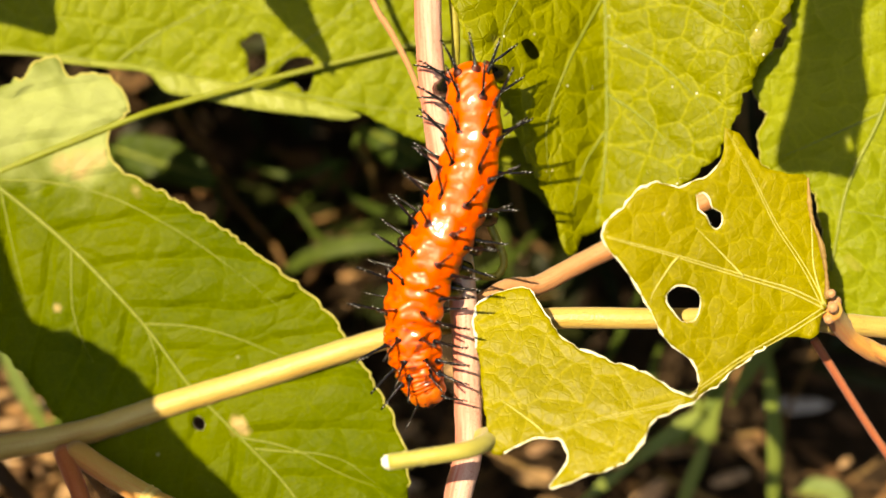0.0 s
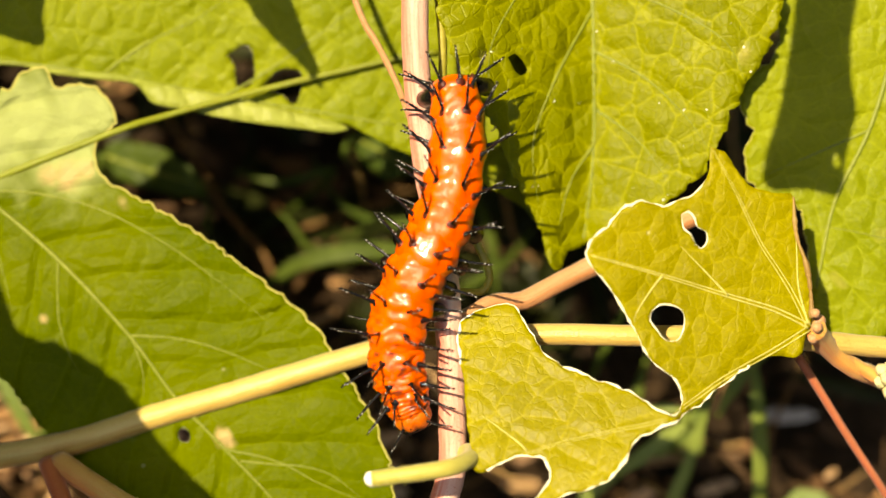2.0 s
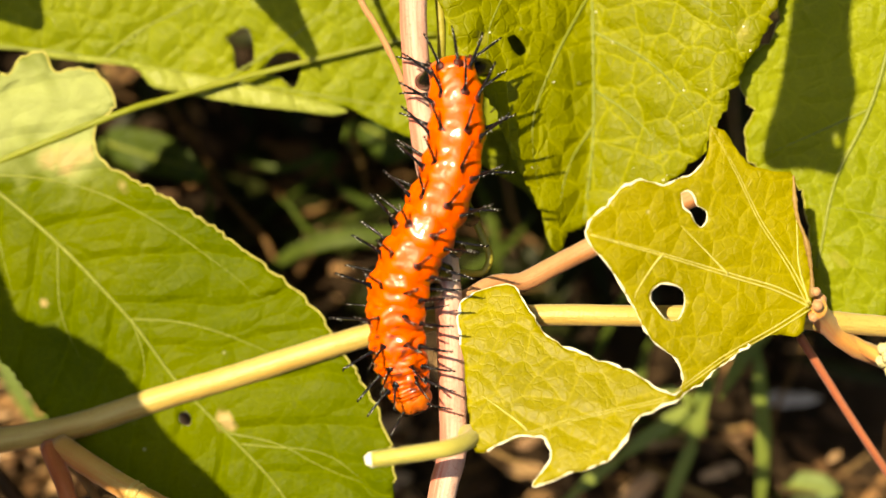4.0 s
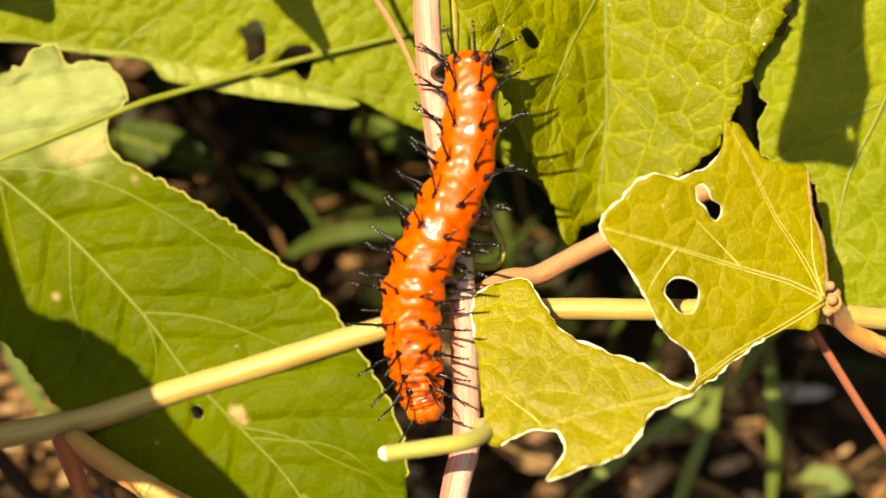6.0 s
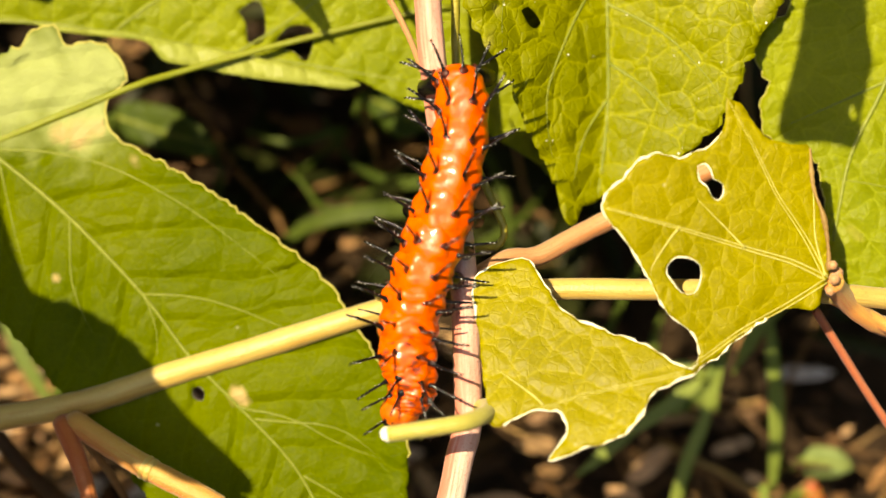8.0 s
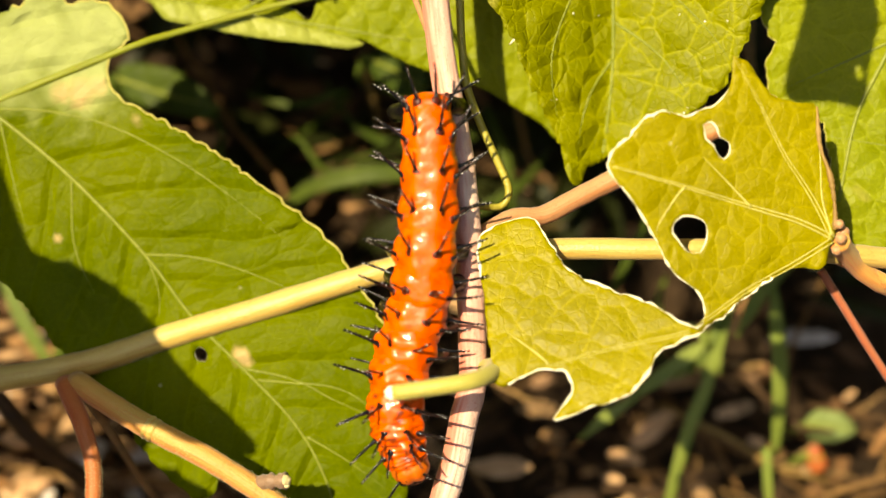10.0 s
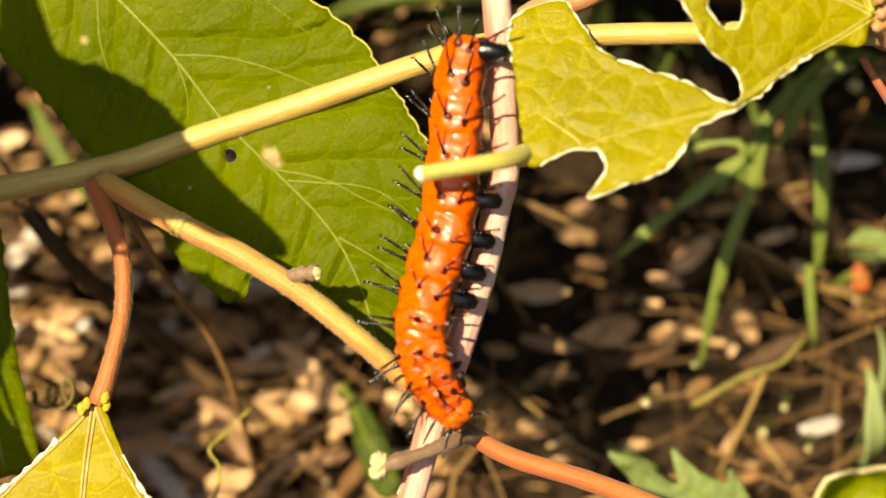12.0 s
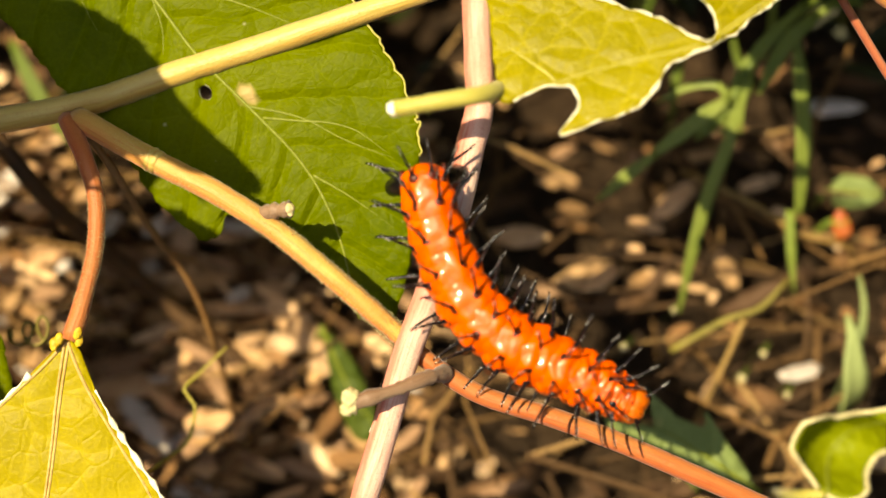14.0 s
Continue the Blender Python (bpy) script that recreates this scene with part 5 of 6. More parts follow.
        return -41 + 8 * np.minimum(1.0, np.hypot((u - 49.3) / 6.4, (v + 62.4) / 5.2)) ** 2.4

    b = Blade(outline, [[(46.8, -67.4), (48.8, -63.5), (53.5, -58.8)]], cup, [], tooth=0.1, grid=0.6, seed=47)
    # the cup's sunlit rim is laid on as a pale tube
    make_leaf(weed, b, M_LEAF_TOP, "cupped yellow-green leaf, its lit rim put on in pale colour", M_VEIN, (0.3, 0.1), rim=((0.0, 0.99),), rim_size=4.5, rim_material=M_KNUB)
    bm = bmesh.new()
    tube(bm, [at(46.6, -67.9, -34), at(44.0, -69.0, -38), at(42.0, -70.5, -46), weed.location], [0.0007, 0.0006, 0.0008], 8)
    part("petiole", bm, M_PETIOLE, weed)

    # dry twigs and straws over the ground
    twigs = (([(28.6, -51.6, -44), (30.0, -50.6, -43), (35.4, -47.4, -43), (39.7, -45.9, -43), (43.2, -42.4, -44)], 0.00042, M_OLIVE, "green_twig", "yellow-green knobbly twig lying low"),
             ([(37.8, -47.4, -44), (35.8, -52.8, -45), (33.7, -57.3, -45), (31.9, -61.8, -46)], 0.00036, M_STRAW, "dry_twig", "tan dry twig lying low"),
             ([(30.2, -28.6, -52), (33.2, -29.8, -50), (40.7, -33.5, -50), (46.0, -36.8, -50), (52.5, -38.3, -51)], 0.00036, M_STRAW, "dry_twig", "yellowish dry twig lying over litter"),
             ([(14.0, -40.8, -53), (26.1, -40.1, -52), (36.0, -41.6, -52), (44.8, -42.4, -53)], 0.0003, M_DARK_TWIG, "dry_twig", "dark dry twig on litter"),
             ([(8.0, -44.0, -54), (22.0, -47.2, -53), (34.0, -46.0, -54)], 0.0003, M_DARK_TWIG, "dry_twig", "dark dry twig on litter"),
             ([(47.0, -41.0, -53), (47.6, -49.0, -52), (46.8, -55.0, -53)], 0.0003, M_DARK_TWIG, "dry_twig", "dark dry twig on litter"),
             ([(-56.5, -66.5, -54), (-43.3, -57.4, -54), (-30.0, -60.9, -54), (-17.2, -66.2, -54)], 0.0006, M_DARK_TWIG, "dry_twig", "dark dry twig on litter"),
             ([(-16.5, -52.3, -50), (-15.0, -55.7, -49), (-11.9, -58.7, -49), (-7.6, -59.2, -50)], 0.0008, M_CHIP_STRAW, "dry_twig", "pale curved dry twig on litter"),
             ([(-11.4, 18.2, -57), (-9.9, 14.1, -56), (-8.7, 9.2, -57)], 0.0003, M_STRAW, "dry_twig", "yellowish dry twig lying over litter"))
    for pts, r, mat, nm, lab in twigs:
        line = [at(*q) for q in smooth_line(pts, 1.5)]
        tw = thing(nm, line[-1].copy(), lab, "twig", "dry twigs")
        bm = bmesh.new()
        tube(bm, line + [Vector((line[-1].x + 0.003, line[-1].y - 0.003, 0.001))], [r, r * 1.1, r * 0.9, r * 0.6], 7, wobble=0.45)
        part("wood", bm, mat, tw)

    # seed heads and scraps of colour
    rng = random.Random(77)
    for q in [(22.3, -51.0, -42), (40.7, -52.1, -46), (43.9, -57.5, -46), (38.3, -55.7, -48), (29.2, -46.8, -48)]:
        p = at(*q)
        sd = thing("seed_head", Vector((p.x, p.y, 0.0)), "small pale round seed head on a thin stalk", "seed head", "seed heads")
        bm = bmesh.new()
        ball(bm, p, 0.0005 * rng.uniform(0.7, 1.2), (1, 1, 1), 2, 0.3)
        part("seed", bm, M_KNUB, sd)
        bm = bmesh.new()
        tube(bm, [p, Vector((p.x + 0.002, p.y + 0.002, p.z * 0.5)), Vector((p.x, p.y, 0.0))], [0.0002, 0.0003], 5)
        part("stalk", bm, M_GRASS, sd)
    for outline, w, mat, lab in (([(49.8, -34.9), (50.8, -33.3), (52.1, -34.7), (52.4, -36.7), (50.9, -37.5)], -50, M_RED, "small red fallen leaf"),
                                 ([(49.8, -31.0), (51.8, -28.8), (54.8, -29.4), (56.8, -31.6), (54.8, -33.1), (51.5, -33.2)], -52, M_LEAF_SAGE, "pale green fallen leaf")):
        scrap = thing("small_leaf", to_ground((*outline[0], w)), lab, "leaf")
        simple_leaf(scrap, outline, w, mat, 53, (0.2, 0.3))


build_weeds()


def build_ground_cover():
    """Low leaves over the soil under the vine, coloured near-black to carry the shade there."""
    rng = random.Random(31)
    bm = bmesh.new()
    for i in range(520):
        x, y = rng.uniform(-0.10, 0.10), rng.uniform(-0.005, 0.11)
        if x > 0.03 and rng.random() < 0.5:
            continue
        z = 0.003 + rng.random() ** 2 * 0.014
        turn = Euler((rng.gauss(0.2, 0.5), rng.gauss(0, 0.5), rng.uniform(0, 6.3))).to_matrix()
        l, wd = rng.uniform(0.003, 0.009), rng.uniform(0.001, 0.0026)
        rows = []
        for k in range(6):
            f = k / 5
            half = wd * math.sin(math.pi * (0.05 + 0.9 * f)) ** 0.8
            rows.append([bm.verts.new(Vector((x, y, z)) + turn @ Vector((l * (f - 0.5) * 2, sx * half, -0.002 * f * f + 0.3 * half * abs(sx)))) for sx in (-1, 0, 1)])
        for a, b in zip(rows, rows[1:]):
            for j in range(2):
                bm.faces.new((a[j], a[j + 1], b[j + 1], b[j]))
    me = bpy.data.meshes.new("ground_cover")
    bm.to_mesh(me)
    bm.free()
    me.materials.append(M_COVER_SHADE)
    tagged(new("ground_cover", me), "low green leaves with shade put into their colour", "ground cover", kind="stuff")


build_ground_cover()


def build_hedge():
    """Unseen bushes added all round, behind and beside the camera, to block sky light."""
    rng = random.Random(61)
    bush = thing("bush", Vector((0, 0, 0)), "unseen dark green bush added to block sky light", "bush", "bushes round the clearing")
    for i in range(6):
        tip = Vector((rng.uniform(-0.2, 0.2), rng.uniform(-0.12, 0.12), rng.uniform(0.45, 0.8)))
        bm = bmesh.new()
        tube(bm, [Vector(q) for q in smooth_line([(tip.x * 0.1, 0, -0.01), (tip.x * 0.5, tip.y * 0.3, tip.z * 0.5), tuple(tip)], 0.05)], [0.009, 0.006, 0.002], 7)
        part("limb", bm, M_BROWN, bush)
    bm = bmesh.new()
    for i in range(1300):
        h = rng.random()
        spread = 0.26 * math.sin(math.pi * (0.12 + 0.8 * h)) + 0.03
        a = rng.uniform(0, 6.283)
        rr = spread * math.sqrt(rng.uniform(0.25, 1.0))
        q = Vector((math.cos(a) * rr, math.sin(a) * rr * 0.6, 0.03 + 0.82 * h))
        turn = Euler((rng.gauss(0.4, 0.6), rng.gauss(0, 0.6), rng.uniform(0, 6.3))).to_matrix()
        l, wd = rng.uniform(0.025, 0.045), rng.uniform(0.012, 0.022)
        rows = []
        for k in range(5):
            f = k / 4
            half = wd * math.sin(math.pi * (0.06 + 0.88 * f)) ** 0.8
            rows.append([bm.verts.new(q + turn @ Vector((l * (f - 0.5) * 2, sx * half, -0.012 * f * f + 0.25 * half * abs(sx)))) for sx in (-1, 0, 1)])
        for a1, b1 in zip(rows, rows[1:]):
            for j in range(2):
                bm.faces.new((a1[j], a1[j + 1], b1[j + 1], b1[j]))
    part("crown", bm, M_LEAF_DEEP, bush)
    bush.matrix_basis = Matrix.Translation((0.05, 0.66, 0.0))
    spots = [(25, 0.8), (52, 0.62), (80, 0.75), (107, 0.6), (133, 0.85), (160, 0.95), (186, 1.05), (214, 0.92), (238, 0.7), (262, 0.62), (290, 0.78), (318, 0.6), (340, 0.85)]
    spots += [(rng.uniform(0, 360), rng.uniform(1.4, 4.5)) for _ in range(26)]
    for deg, r in spots:
        a = radians(deg)
        copy_thing(bush, Matrix.Translation((math.sin(a) * r, math.cos(a) * r, 0.0)) @ Matrix.Rotation(-a + rng.uniform(-0.5, 0.5), 4, "Z"))


build_hedge()


# ================= grass stalk =================
def build_stalk():
    line = [(-121.5, -19.3, -40), (-71.4, 0.7, -21), (-51.2, 9.3, -19.25), (-36.1, 15.6, -18.8), (-31.8, 17.3, -20.5), (-20.0, 21.0, -22.2), (-2.7, 25.5, -22.6), (1.4, 26.1, -22.6)]
    base = at(*line[0])
    base.z = 0.0
    st = thing("grass_stalk", base, "thin green grass stalk leaning across the leaves", "grass")
    pts = [base] + [at(*q) for q in smooth_line(line, 2.0)]
    bm = bmesh.new()
    tube(bm, pts, [0.0005, 0.00044, 0.0004, 0.00034], 8, wobble=0.06, ridge=0.12)
    part("culm", bm, M_STALK, st)


build_stalk()


# ================= caterpillar =================
N_SEG = 13
RADII = [2.2, 2.4, 2.6, 2.8, 2.95, 3.05, 3.1, 3.1, 3.05, 2.95, 2.85, 2.65, 2.25]
PITCHES = [1.0, 1.5, 2.2, 3.0, 3.2, 3.3, 3.4, 3.5, 3.9, 4.3, 4.3, 3.9, 2.2]


def spine_mesh(name, length, seed):
    """A branching spine along +z: a swollen base, a tapered shaft and short stout bristles, some coloured pale as
    glints.
    """
    rng = random.Random(seed)
    bm = bmesh.new()
    n = 9
    line = []
    for i in range(n + 1):
        s = i / n
        line.append(Vector((0.07 * length * s * s, 0.03 * length * math.sin(3 * s), length * s)))
    rad = [0.38, 0.27, 0.205, 0.185, 0.175, 0.165, 0.155, 0.14, 0.12, 0.06]
    tube(bm, [q * 0.001 for q in line], [r * 0.001 for r in rad], 8, wobble=0.35, seed=seed)
    shaft = len(bm.faces)
    for i in range(22):
        s = 0.22 + 0.74 * (i + rng.random()) / 22
        a = i * 2.4 + rng.uniform(-0.4, 0.4)
        q = line[min(n, int(s * n))].lerp(line[min(n, int(s * n) + 1)], s * n - int(s * n))
        d = Vector((math.cos(a), math.sin(a), 0.7)).normalized()
        l = rng.uniform(0.22, 0.36)
        tube(bm, [q * 0.001, (q + d * l * 0.7) * 0.001, (q + d * l) * 0.001], [0.000085, 0.00006, 0.00003], 5)
    me = bpy.data.meshes.new(name)
    bm.to_mesh(me)
    bm.free()
    me.materials.append(M_SPINE)
    me.materials.append(M_BRISTLE_GLINT)
    each = (len(me.polygons) - shaft) // 22
    for i, p in enumerate(me.polygons):
        p.use_smooth = True
        # every third bristle is pale, a glint put into the colour
        if i >= shaft and (i - shaft) // each % 3 == 1:
            p.material_index = 1
    return me


def knob_mesh(material):
    bm = bmesh.new()
    ball(bm, (0, 0, 0), 0.0006, (1, 1, 0.55), 2, 0.1)
    me = bpy.data.meshes.new("spine_base")
    bm.to_mesh(me)
    bm.free()
    me.materials.append(material)
    for p in me.polygons:
        p.use_smooth = True
    return me


def segment_mesh(k, radius, pitch):
    """One body ring along +y (towards the head), back up along +z, with folds and side bulges."""
    bm = bmesh.new()
    rows, sides = 30, 48
    reach = 1.55 if k == 12 else max(pitch * (1.13 if k > 4 else 1.06), 1.7)
    fold = 0.13 if k < 6 else 0.07
    belly_crease = bm.verts.layers.float.new("belly_crease")
    rings = []
    for i in range(rows + 1):
        y = -reach + 2 * reach * i / rows
        s = abs(y) / reach
        r = radius * max(0.02, (1 - s ** 2.7)) ** (1 / 2.4)
        ring = []
        for j in range(sides):
            a = 2 * math.pi * j / sides
            dirn = Vector((math.sin(a), 0, math.cos(a)))
            # wrinkles that run round the body and wander
            ph = y / pitch * 6.283 * 2.2 + 4.6 * noise.noise(dirn * 1.3 + Vector((0, k, 0)))
            wrinkle = 1 - fold * (0.5 + 0.5 * math.cos(ph)) ** 4 * (0.5 + 1.5 * noise.noise(dirn * 2 + Vector((k * 3.1, 0, 0))))
            side_fold = 1 + 0.07 * math.exp(-((abs(math.sin(a)) - 0.93) / 0.10) ** 2) * (1 if math.cos(a) < 0.35 else 0)
            flat_belly = 0.86 if math.cos(a) < -0.5 else 1.0
            lump = 1 + (0.10 if k < 6 else 0.07) * noise.noise(Vector((math.sin(a) * 2.1, y * 0.7, math.cos(a) * 2.1 + k * 7)))
            hump = 1 + 0.09 * math.exp(-(y / (0.35 * pitch)) ** 2) * sum(math.exp(-((a - b + math.pi) % (2 * math.pi) - math.pi) ** 2 / 0.05) for b in (0.42, -0.42, 1.08, -1.08))
            q = r * lump * wrinkle * hump
            lobe = 1 + 0.07 * math.exp(-(y / (0.30 * pitch)) ** 2) * math.exp(-((abs(math.sin(a)) - 1.0) / 0.12) ** 2)
            vert = bm.verts.new(Vector((dirn.x * q * side_fold * lobe, y, dirn.z * q * flat_belly)) * 0.001)
            vert[belly_crease] = min(1.0, max(0.0, (0.12 - math.cos(a) + 0.25 * noise.noise(Vector((math.sin(a) * 3, y, k)))) / 0.22))
            # front rings: crease shading put into the colour along the wrinkles
            if k < 5:
                crease = (0.5 + 0.5 * math.cos(ph)) ** 6 * min(1.0, max(0.0, 0.2 + 2.2 * noise.noise(dirn * 2.6 + Vector((k * 5.3, y * 0.4, 0)))))
                vert[belly_crease] = max(vert[belly_crease], 0.75 * crease)
            if k < 4:
                blotch = noise.noise(Vector((math.sin(a) * 2.4, y * 1.6 + k * 9.1, math.cos(a) * 2.4)))
                vert[belly_crease] = max(vert[belly_crease], 0.9 * min(1.0, max(0.0, (blotch - 0.22) / 0.12)))
            ring.append(vert)
        rings.append(ring)
    for a, b in zip(rings, rings[1:]):
        for j in range(sides):
            bm.faces.new((a[j], a[(j + 1) % sides], b[(j + 1) % sides], b[j]))
    bm.faces.new(rings[0][::-1])
    bm.faces.new(rings[-1])
    bmesh.ops.recalc_face_normals(bm, faces=bm.faces)
    me = bpy.data.meshes.new("segment")
    bm.to_mesh(me)
    bm.free()
    me.materials.append(M_BODY)
    for p in me.polygons:
        p.use_smooth = True
    return me


def small_mesh(name, material, build):
    bm = bmesh.new()
    build(bm)
    me = bpy.data.meshes.new(name)
    bm.to_mesh(me)
    bm.free()
    me.materials.append(material)
    for p in me.polygons:
        p.use_smooth = True
    return me


def head_shape(bm):
    """A capsule of two rounded lobes, parted by a groove down the face."""
    made = bmesh.ops.create_icosphere(bm, subdivisions=4, radius=1.0)["verts"]
    for v in made:
        groove = 1 - 0.16 * math.exp(-(v.co.x / 0.16) ** 2) * (0.4 + 0.6 * max(0.0, v.co.y))
        v.co = Vector((v.co.x * 1.12, v.co.y * 0.92, v.co.z * 1.02)) * 0.0019 * groove * (1 + 0.05 * noise.noise(v.co * 3.0))


def build_caterpillar():
    root = thing("caterpillar", at(0, 0, -6.5), "glossy orange caterpillar with black branching spines on the stem", "caterpillar")
    spines = [spine_mesh("spine", l, i) for i, l in enumerate((4.8, 4.5, 5.0))]
    knob, dark_knob = knob_mesh(M_KNOB), knob_mesh(M_SPINE)
    leg = small_mesh("leg", M_SPINE, lambda bm: tube(bm, [Vector(q) * 0.001 for q in ((0, 0, 0), (0.5, 0.1, -0.9), (0.6, 0.3, -1.6), (0.2, 0.5, -2.2))], [0.0005, 0.0004, 0.00025, 0.00008], 8))
    proleg = small_mesh("proleg", M_SPINE, lambda bm: tube(bm, [Vector(q) * 0.001 for q in ((-0.6, 0, 0.5), (0.6, 0.1, 0.1), (1.3, 0.15, -0.5), (1.8, 0.1, -1.3), (1.9, 0, -1.8))], [0.0014, 0.0012, 0.0010, 0.0011, 0.0007], 12, wobble=0.2))
    segs = []
    for k in range(N_SEG):
        r, p = RADII[k], PITCHES[k]
        seg = new("segment", segment_mesh(k, r, p))
        seg.parent = root
        segs.append(seg)
        lean = (45, 44, 36, 16, -4, -16, -24, -26, -36, -44, -50, -56, -72)[k]
        for row, (ang, vary) in enumerate(((27, 0.84), (64, 0.94), (100, 0.86 if k > 4 else 0.62))):
            if k == 0 or row == 2 and k < 4:
                continue
            for sgn in (-1, 1):
                a = radians(ang) * sgn
                n = Vector((math.sin(a), 0, math.cos(a)))
                q = n * r * 0.985 * 0.001 + Vector((0, (0.0, 0.0006, -0.0006)[row] + (-0.0003 if k == 12 else 0), 0))
                sp = new("spine", spines[(k + row) % 3])
                sp.parent = seg
                le = radians((lean, lean * 0.7, lean * 0.4)[row] + 7 * math.sin(k * 2.1 + row * 1.3 + sgn))
                d = (n * math.cos(le) + Vector((0, 1, 0)) * math.sin(le)).normalized()
                m = d.to_track_quat("Z", "Y").to_matrix().to_4x4()
                sp.matrix_basis = Matrix.Translation(q - n * 0.0001) @ m @ Matrix.Scale(vary * (0.8 if k == 1 else 0.9 if k == 2 else 1.0), 4)
                kn = new("spine_base", dark_knob if k < 6 else knob)
                kn.parent = seg
                kn.matrix_basis = Matrix.Translation(q) @ n.to_track_quat("Z", "Y").to_matrix().to_4x4() @ Matrix.Scale(0.78 if k < 6 else 1.0, 4)
        for sgn in (-1, 1):
            if k < 3:
                lg = new("leg", leg)
            elif k in (5, 6, 7, 8, 12):
                lg = new("proleg", proleg)
            else:
                continue
            lg.parent = seg
            lg.matrix_basis = Matrix.Translation(Vector((sgn * r * (0.72 if k == 12 else 0.58), 0, -r * (0.45 if k == 12 else 0.52))) * 0.001) @ Matrix.Rotation(0 if sgn > 0 else math.pi, 4, "Z")
    # head
    head = new("head", small_mesh("head", M_FACE, head_shape))
    head.parent = root
    for sgn in (-1, 1):
        sp = new("horn", spines[2])
        sp.parent = head
        d = Vector((0.95 * sgn, 0.55, 0.75)).normalized()
        sp.matrix_basis = Matrix.Translation(d * 0.0015) @ d.to_track_quat("Z", "Y").to_matrix().to_4x4() @ Matrix.Scale(0.72, 4)
        eye = new("eye_patch", dark_knob)
        eye.parent = head
        eye.matrix_basis = Matrix.Translation(Vector((1.15 * sgn, 1.05, 0.35)) * 0.001) @ Matrix.Scale(1.0, 4)
    for sgn, y, z in ((-1, 0.75, 1.35), (1, 0.75, 1.35), (-1, 1.4, 0.6), (1, 1.4, 0.6)):
        spot = new("face_spot", dark_knob)
        spot.parent = head
        spot.matrix_basis = Matrix.Translation(Vector((0.55 * sgn, y, z)) * 0.001) @ Matrix.Scale(0.55, 4)
    jaw = new("mouthparts", small_mesh("mouthparts", M_SPINE, lambda bm: ball(bm, (0, 0.0015, -0.0004), 0.0007, (1.4, 0.8, 0.8), 2, 0.3)))
    jaw.parent = head
    return root, segs, head


caterpillar, SEGMENTS, HEAD = build_caterpillar()
POSES = []


def body(t, line, roll_head=0.0, roll_mid=0.0, roll_tail=0.0):
    """How the caterpillar lies at t seconds: its back line's axis from head to tail, and its roll about it."""
    pts = [np.array(q) for q in smooth_line(line, 0.4)]
    run = np.concatenate([[0], np.cumsum([np.linalg.norm(b - a) for a, b in zip(pts, pts[1:])])])
    share = np.array([1.9, *PITCHES])
    mids = (np.cumsum(share) - share / 2) / share.sum() * run[-1]
    rows = []
    for i, s in enumerate(mids):
        f = i / (len(mids) - 1)
        q = Vector([float(np.interp(s, run, [p[c] for p in pts])) for c in range(3)])
        a = Vector([float(np.interp(max(0, s - 1.2), run, [p[c] for p in pts])) for c in range(3)])
        b = Vector([float(np.interp(min(run[-1], s + 1.2), run, [p[c] for p in pts])) for c in range(3)])
        y = at(*a) - at(*b)
        y.normalize()
        roll = -float(np.interp(f, [0, 0.5, 1], [roll_head, roll_mid, roll_tail]))
        z = (AX_W - y * AX_W.dot(y)).normalized()
        z = Matrix.Rotation(radians(roll), 3, y) @ z
        x = y.cross(z)
        m = Matrix((x, y, z)).transposed().to_4x4()
        m.translation = at(*q) - caterpillar.location
        rows.append(m)
    POSES.append((t, rows))


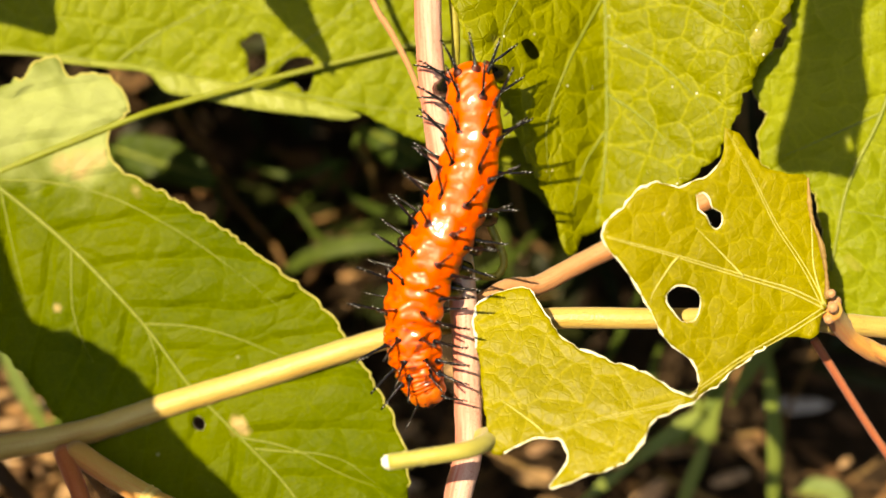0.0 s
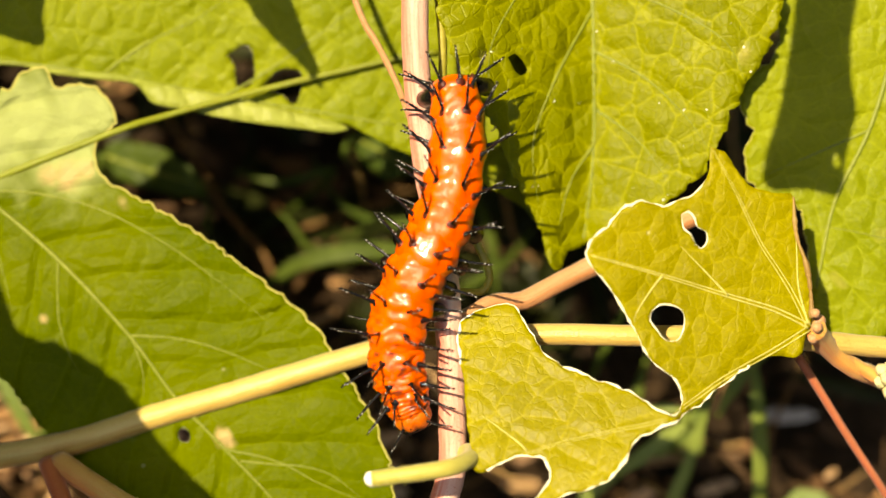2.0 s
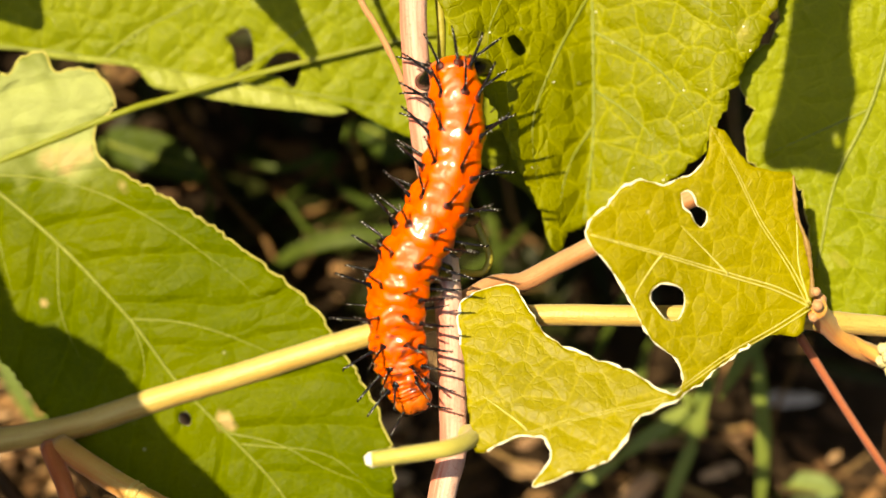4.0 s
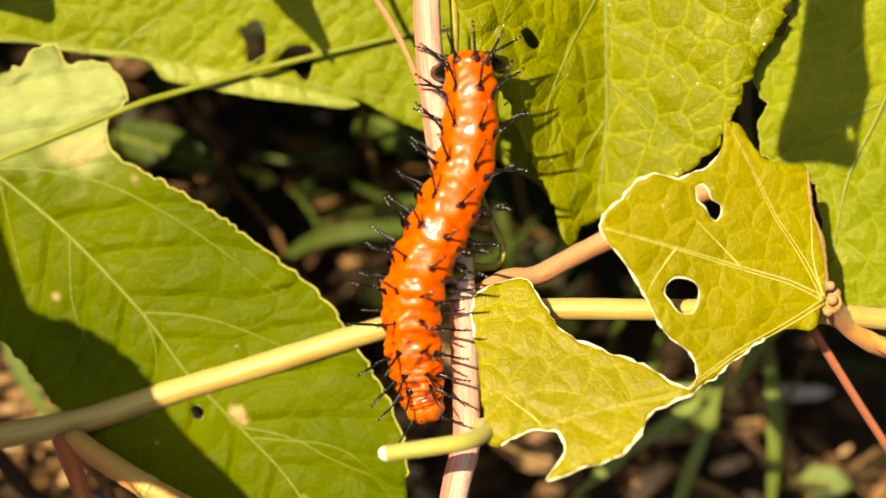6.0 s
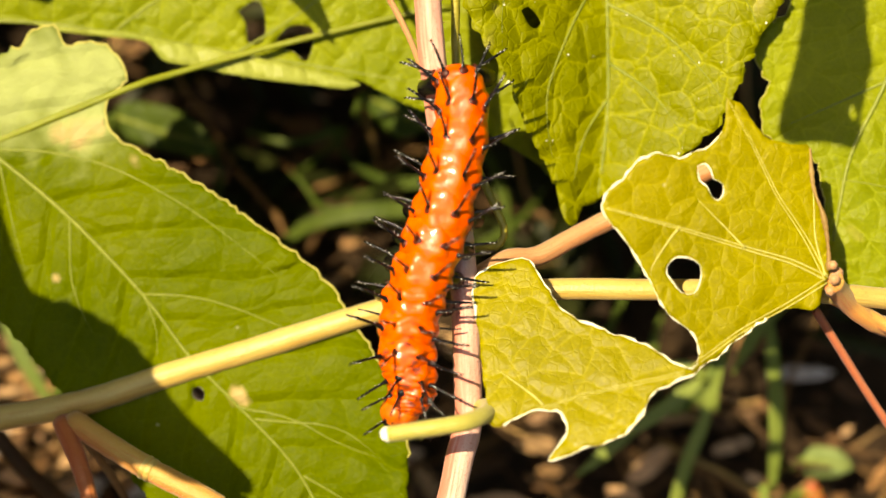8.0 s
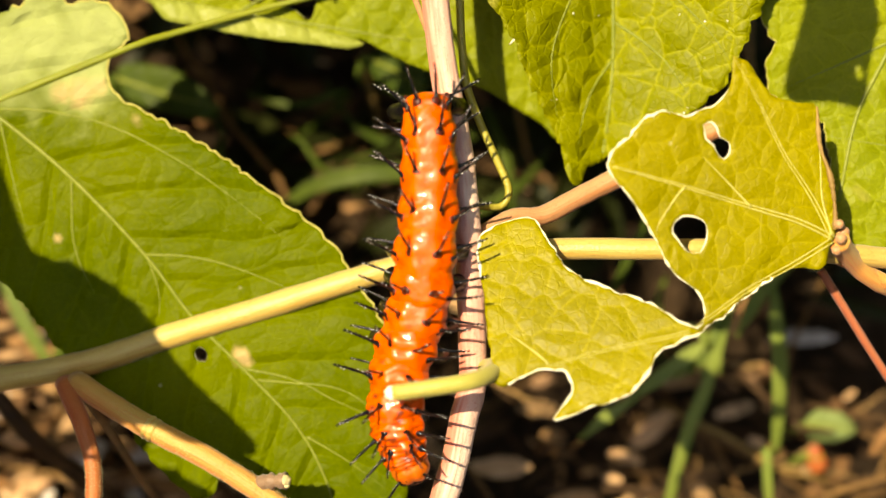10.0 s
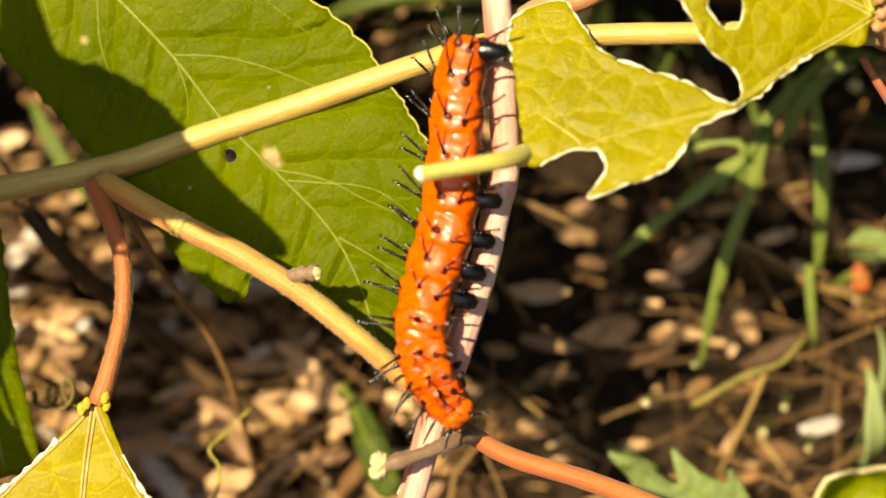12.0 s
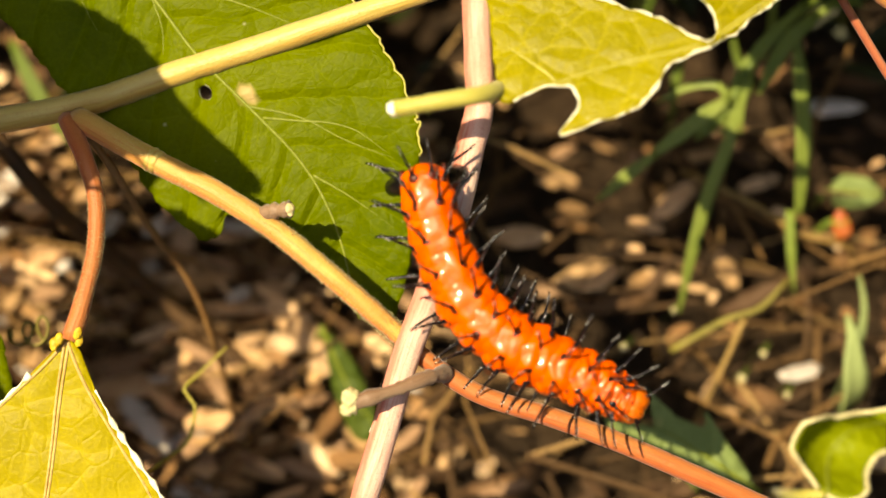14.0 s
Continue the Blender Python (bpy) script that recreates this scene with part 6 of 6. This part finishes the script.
def motions():
    body(0.0, [(-0.7, -15.4, -6), (-2.1, -11.6, -5.2), (-2.7, -7.1, -4.6), (-1.8, -2.8, -4.0), (-0.0, 1.4, -3.4), (2.3, 6.6, -3.4), (3.5, 11.8, -3.6), (3.6, 16.4, -3.8), (2.9, 20.3, -4.2)], 0, -8, -6)
    body(1.5, [(-0.6, -16.3, -6), (-2.1, -12.1, -5.2), (-2.8, -7.8, -4.6), (-2.0, -3.6, -4.0), (-0.1, 1.0, -3.4), (2.2, 6.1, -3.4), (3.3, 11.7, -3.6), (3.4, 16.7, -3.8), (2.8, 20.9, -4.2)], 0, -8, -6)
    body(3.0, [(-0.3, -16.5, -6), (-1.9, -12.4, -5.2), (-2.7, -8.0, -4.6), (-2.4, -3.8, -4.0), (-0.6, 0.6, -3.4), (1.7, 5.5, -3.4), (3.2, 10.7, -3.6), (3.4, 15.9, -3.8), (2.6, 20.7, -4.2)], 0, -8, -6)
    body(5.5, [(-0.9, -17.4, -6), (-2.0, -13.2, -5.2), (-2.7, -8.8, -4.6), (-2.5, -4.3, -4.0), (-0.7, 0.3, -3.4), (1.7, 5.4, -3.4), (3.2, 10.6, -3.6), (3.5, 16.1, -3.8), (2.9, 20.8, -4.2)], 0, -8, -6)
    body(6.5, [(-0.5, -19.6, -6), (-1.5, -15.2, -5.4), (-2.2, -10.7, -4.6), (-2.1, -5.9, -4.0), (-1.0, -1.6, -3.4), (1.0, 3.3, -3.4), (2.7, 8.4, -3.6), (3.3, 13.9, -3.8), (3.1, 19.9, -4.2)], 0, -6, -6)
    body(7.0, [(-1.1, -20.4, -6), (-1.9, -16.1, -5.4), (-2.6, -11.5, -4.6), (-2.2, -6.7, -4.0), (-0.8, -1.9, -3.4), (1.0, 3.0, -3.4), (2.3, 8.2, -3.6), (3.0, 13.3, -3.8), (2.4, 18.4, -4.2)], 0, -4, -4)
    body(9.5, [(-9.2, -23.8, 0), (-6.6, -19.3, 0), (-3.8, -15.3, -2), (-2.0, -10.5, -3.2), (-1.4, -5.7, -3.4), (-1.3, -0.9, -3.6), (-1.2, 3.9, -3.8), (-1.3, 7.2, -3.8), (-1.6, 10.2, -4.2)], 0, -2, 0)
    body(9.7, [(-9.4, -26.9, 0.2), (-8.8, -24.1, -0.4), (-7.1, -19.7, -1.6), (-4.5, -15.4, -2.8), (-2.7, -11.1, -3.3), (-1.8, -6.1, -3.5), (-2.2, -0.5, -3.6), (-2.5, 5.1, -3.8), (-2.4, 8.8, -4.2)], -4, -4, 0)
    body(10.0, [(-2.6, -31.1, -4.5), (-4.2, -26.5, -4.0), (-4.6, -22.3, -4.2), (-3.8, -18.1, -4.4), (-2.3, -13.0, -4.4), (-1.7, -7.8, -3.4), (-1.4, -2.4, -3.6), (-1.4, 3.6, -3.8), (-1.8, 9.5, -4.2)], -8, -6, 0)
    body(10.5, [(-3.8, -39.4, -4.1), (-3.8, -35.5, -4.6), (-3.4, -30.6, -5.4), (-3.1, -25.9, -5.6), (-2.5, -21.0, -5.6), (-2.4, -15.6, -5.6), (-2.2, -9.7, -5.6), (-2.0, -3.1, -5.8), (-1.7, 1.7, -5.8), (-1.6, 5.8, -6.2)], -20, -22, -15)
    body(11.0, [(-6.1, -44.0, -3.5), (-5.4, -38.9, -4.0), (-4.4, -34.1, -4.8), (-3.5, -28.7, -5.6), (-2.8, -23.3, -5.6), (-2.4, -18.5, -5.6), (-2.3, -13.1, -5.6), (-2.2, -7.7, -5.8), (-1.9, -3.6, -5.8), (-1.2, -0.4, -6.2)], -28, -42, -42)
    body(11.5, [(-3.1, -47.9, -3.5), (-4.8, -43.5, -3.4), (-5.4, -39.0, -4.2), (-4.6, -34.2, -4.8), (-3.2, -29.4, -5.6), (-2.6, -24.6, -5.6), (-2.1, -19.9, -5.6), (-1.8, -15.1, -5.8), (-1.4, -10.9, -5.8), (-0.6, -6.6, -6.2)], -25, -46, -50)
    body(12.0, [(-0.8, -47.2, -3.2), (-3.3, -44.3, -3), (-4.9, -40.0, -3.8), (-4.7, -35.3, -4.7), (-3.4, -30.6, -5.6), (-2.3, -26.4, -5.6), (-1.7, -21.7, -5.6), (-1.4, -16.9, -5.8), (-1.1, -12.2, -5.8), (-0.3, -7.4, -6.2)], -15, -46, -52)
    body(12.5, [(5.0, -48.0, -3.2), (1.3, -45.5, -3), (-2.1, -41.9, -3.2), (-3.3, -37.8, -4.1), (-3.2, -33.1, -5.6), (-2.6, -28.3, -5.6), (-2.2, -23.6, -5.6), (-1.9, -18.9, -5.8), (-1.4, -14.8, -5.8), (-0.6, -10.4, -6.2)], 0, -32, -45)
    body(13.0, [(7.7, -49.9, -3.2), (3.8, -46.4, -3), (-0.0, -43.2, -3.2), (-2.2, -39.4, -3.5), (-2.7, -34.6, -3.6), (-2.5, -29.8, -3.6), (-2.3, -25.1, -3.6), (-2.1, -20.4, -3.8), (-1.6, -16.8, -3.8), (-0.6, -14.2, -4.2)], 10, -5, -20)
    body(13.5, [(14.1, -50.1, -3.4), (9.4, -47.4, -3), (4.6, -45.1, -3), (0.9, -42.2, -3.2), (-0.9, -38.3, -3.5), (-1.6, -33.9, -3.6), (-1.9, -29.1, -3.6), (-2.2, -25.0, -3.6), (-2.6, -21.2, -4)], 12, 0, -8)
    body(14.0, [(20.8, -52.5, -3.6), (16.0, -50.0, -3.2), (10.6, -47.4, -3), (5.9, -44.7, -3), (2.6, -41.2, -3.2), (0.5, -37.1, -3.4), (-0.9, -33.0, -3.4), (-1.6, -30.4, -3.5), (-2.1, -27.9, -3.6)], 12, 0, 0)
    for k, seg in enumerate(SEGMENTS):
        walk(seg, [(t, rows[k + 1]) for t, rows in POSES])
    walk(HEAD, [(t, rows[0]) for t, rows in POSES])


motions()
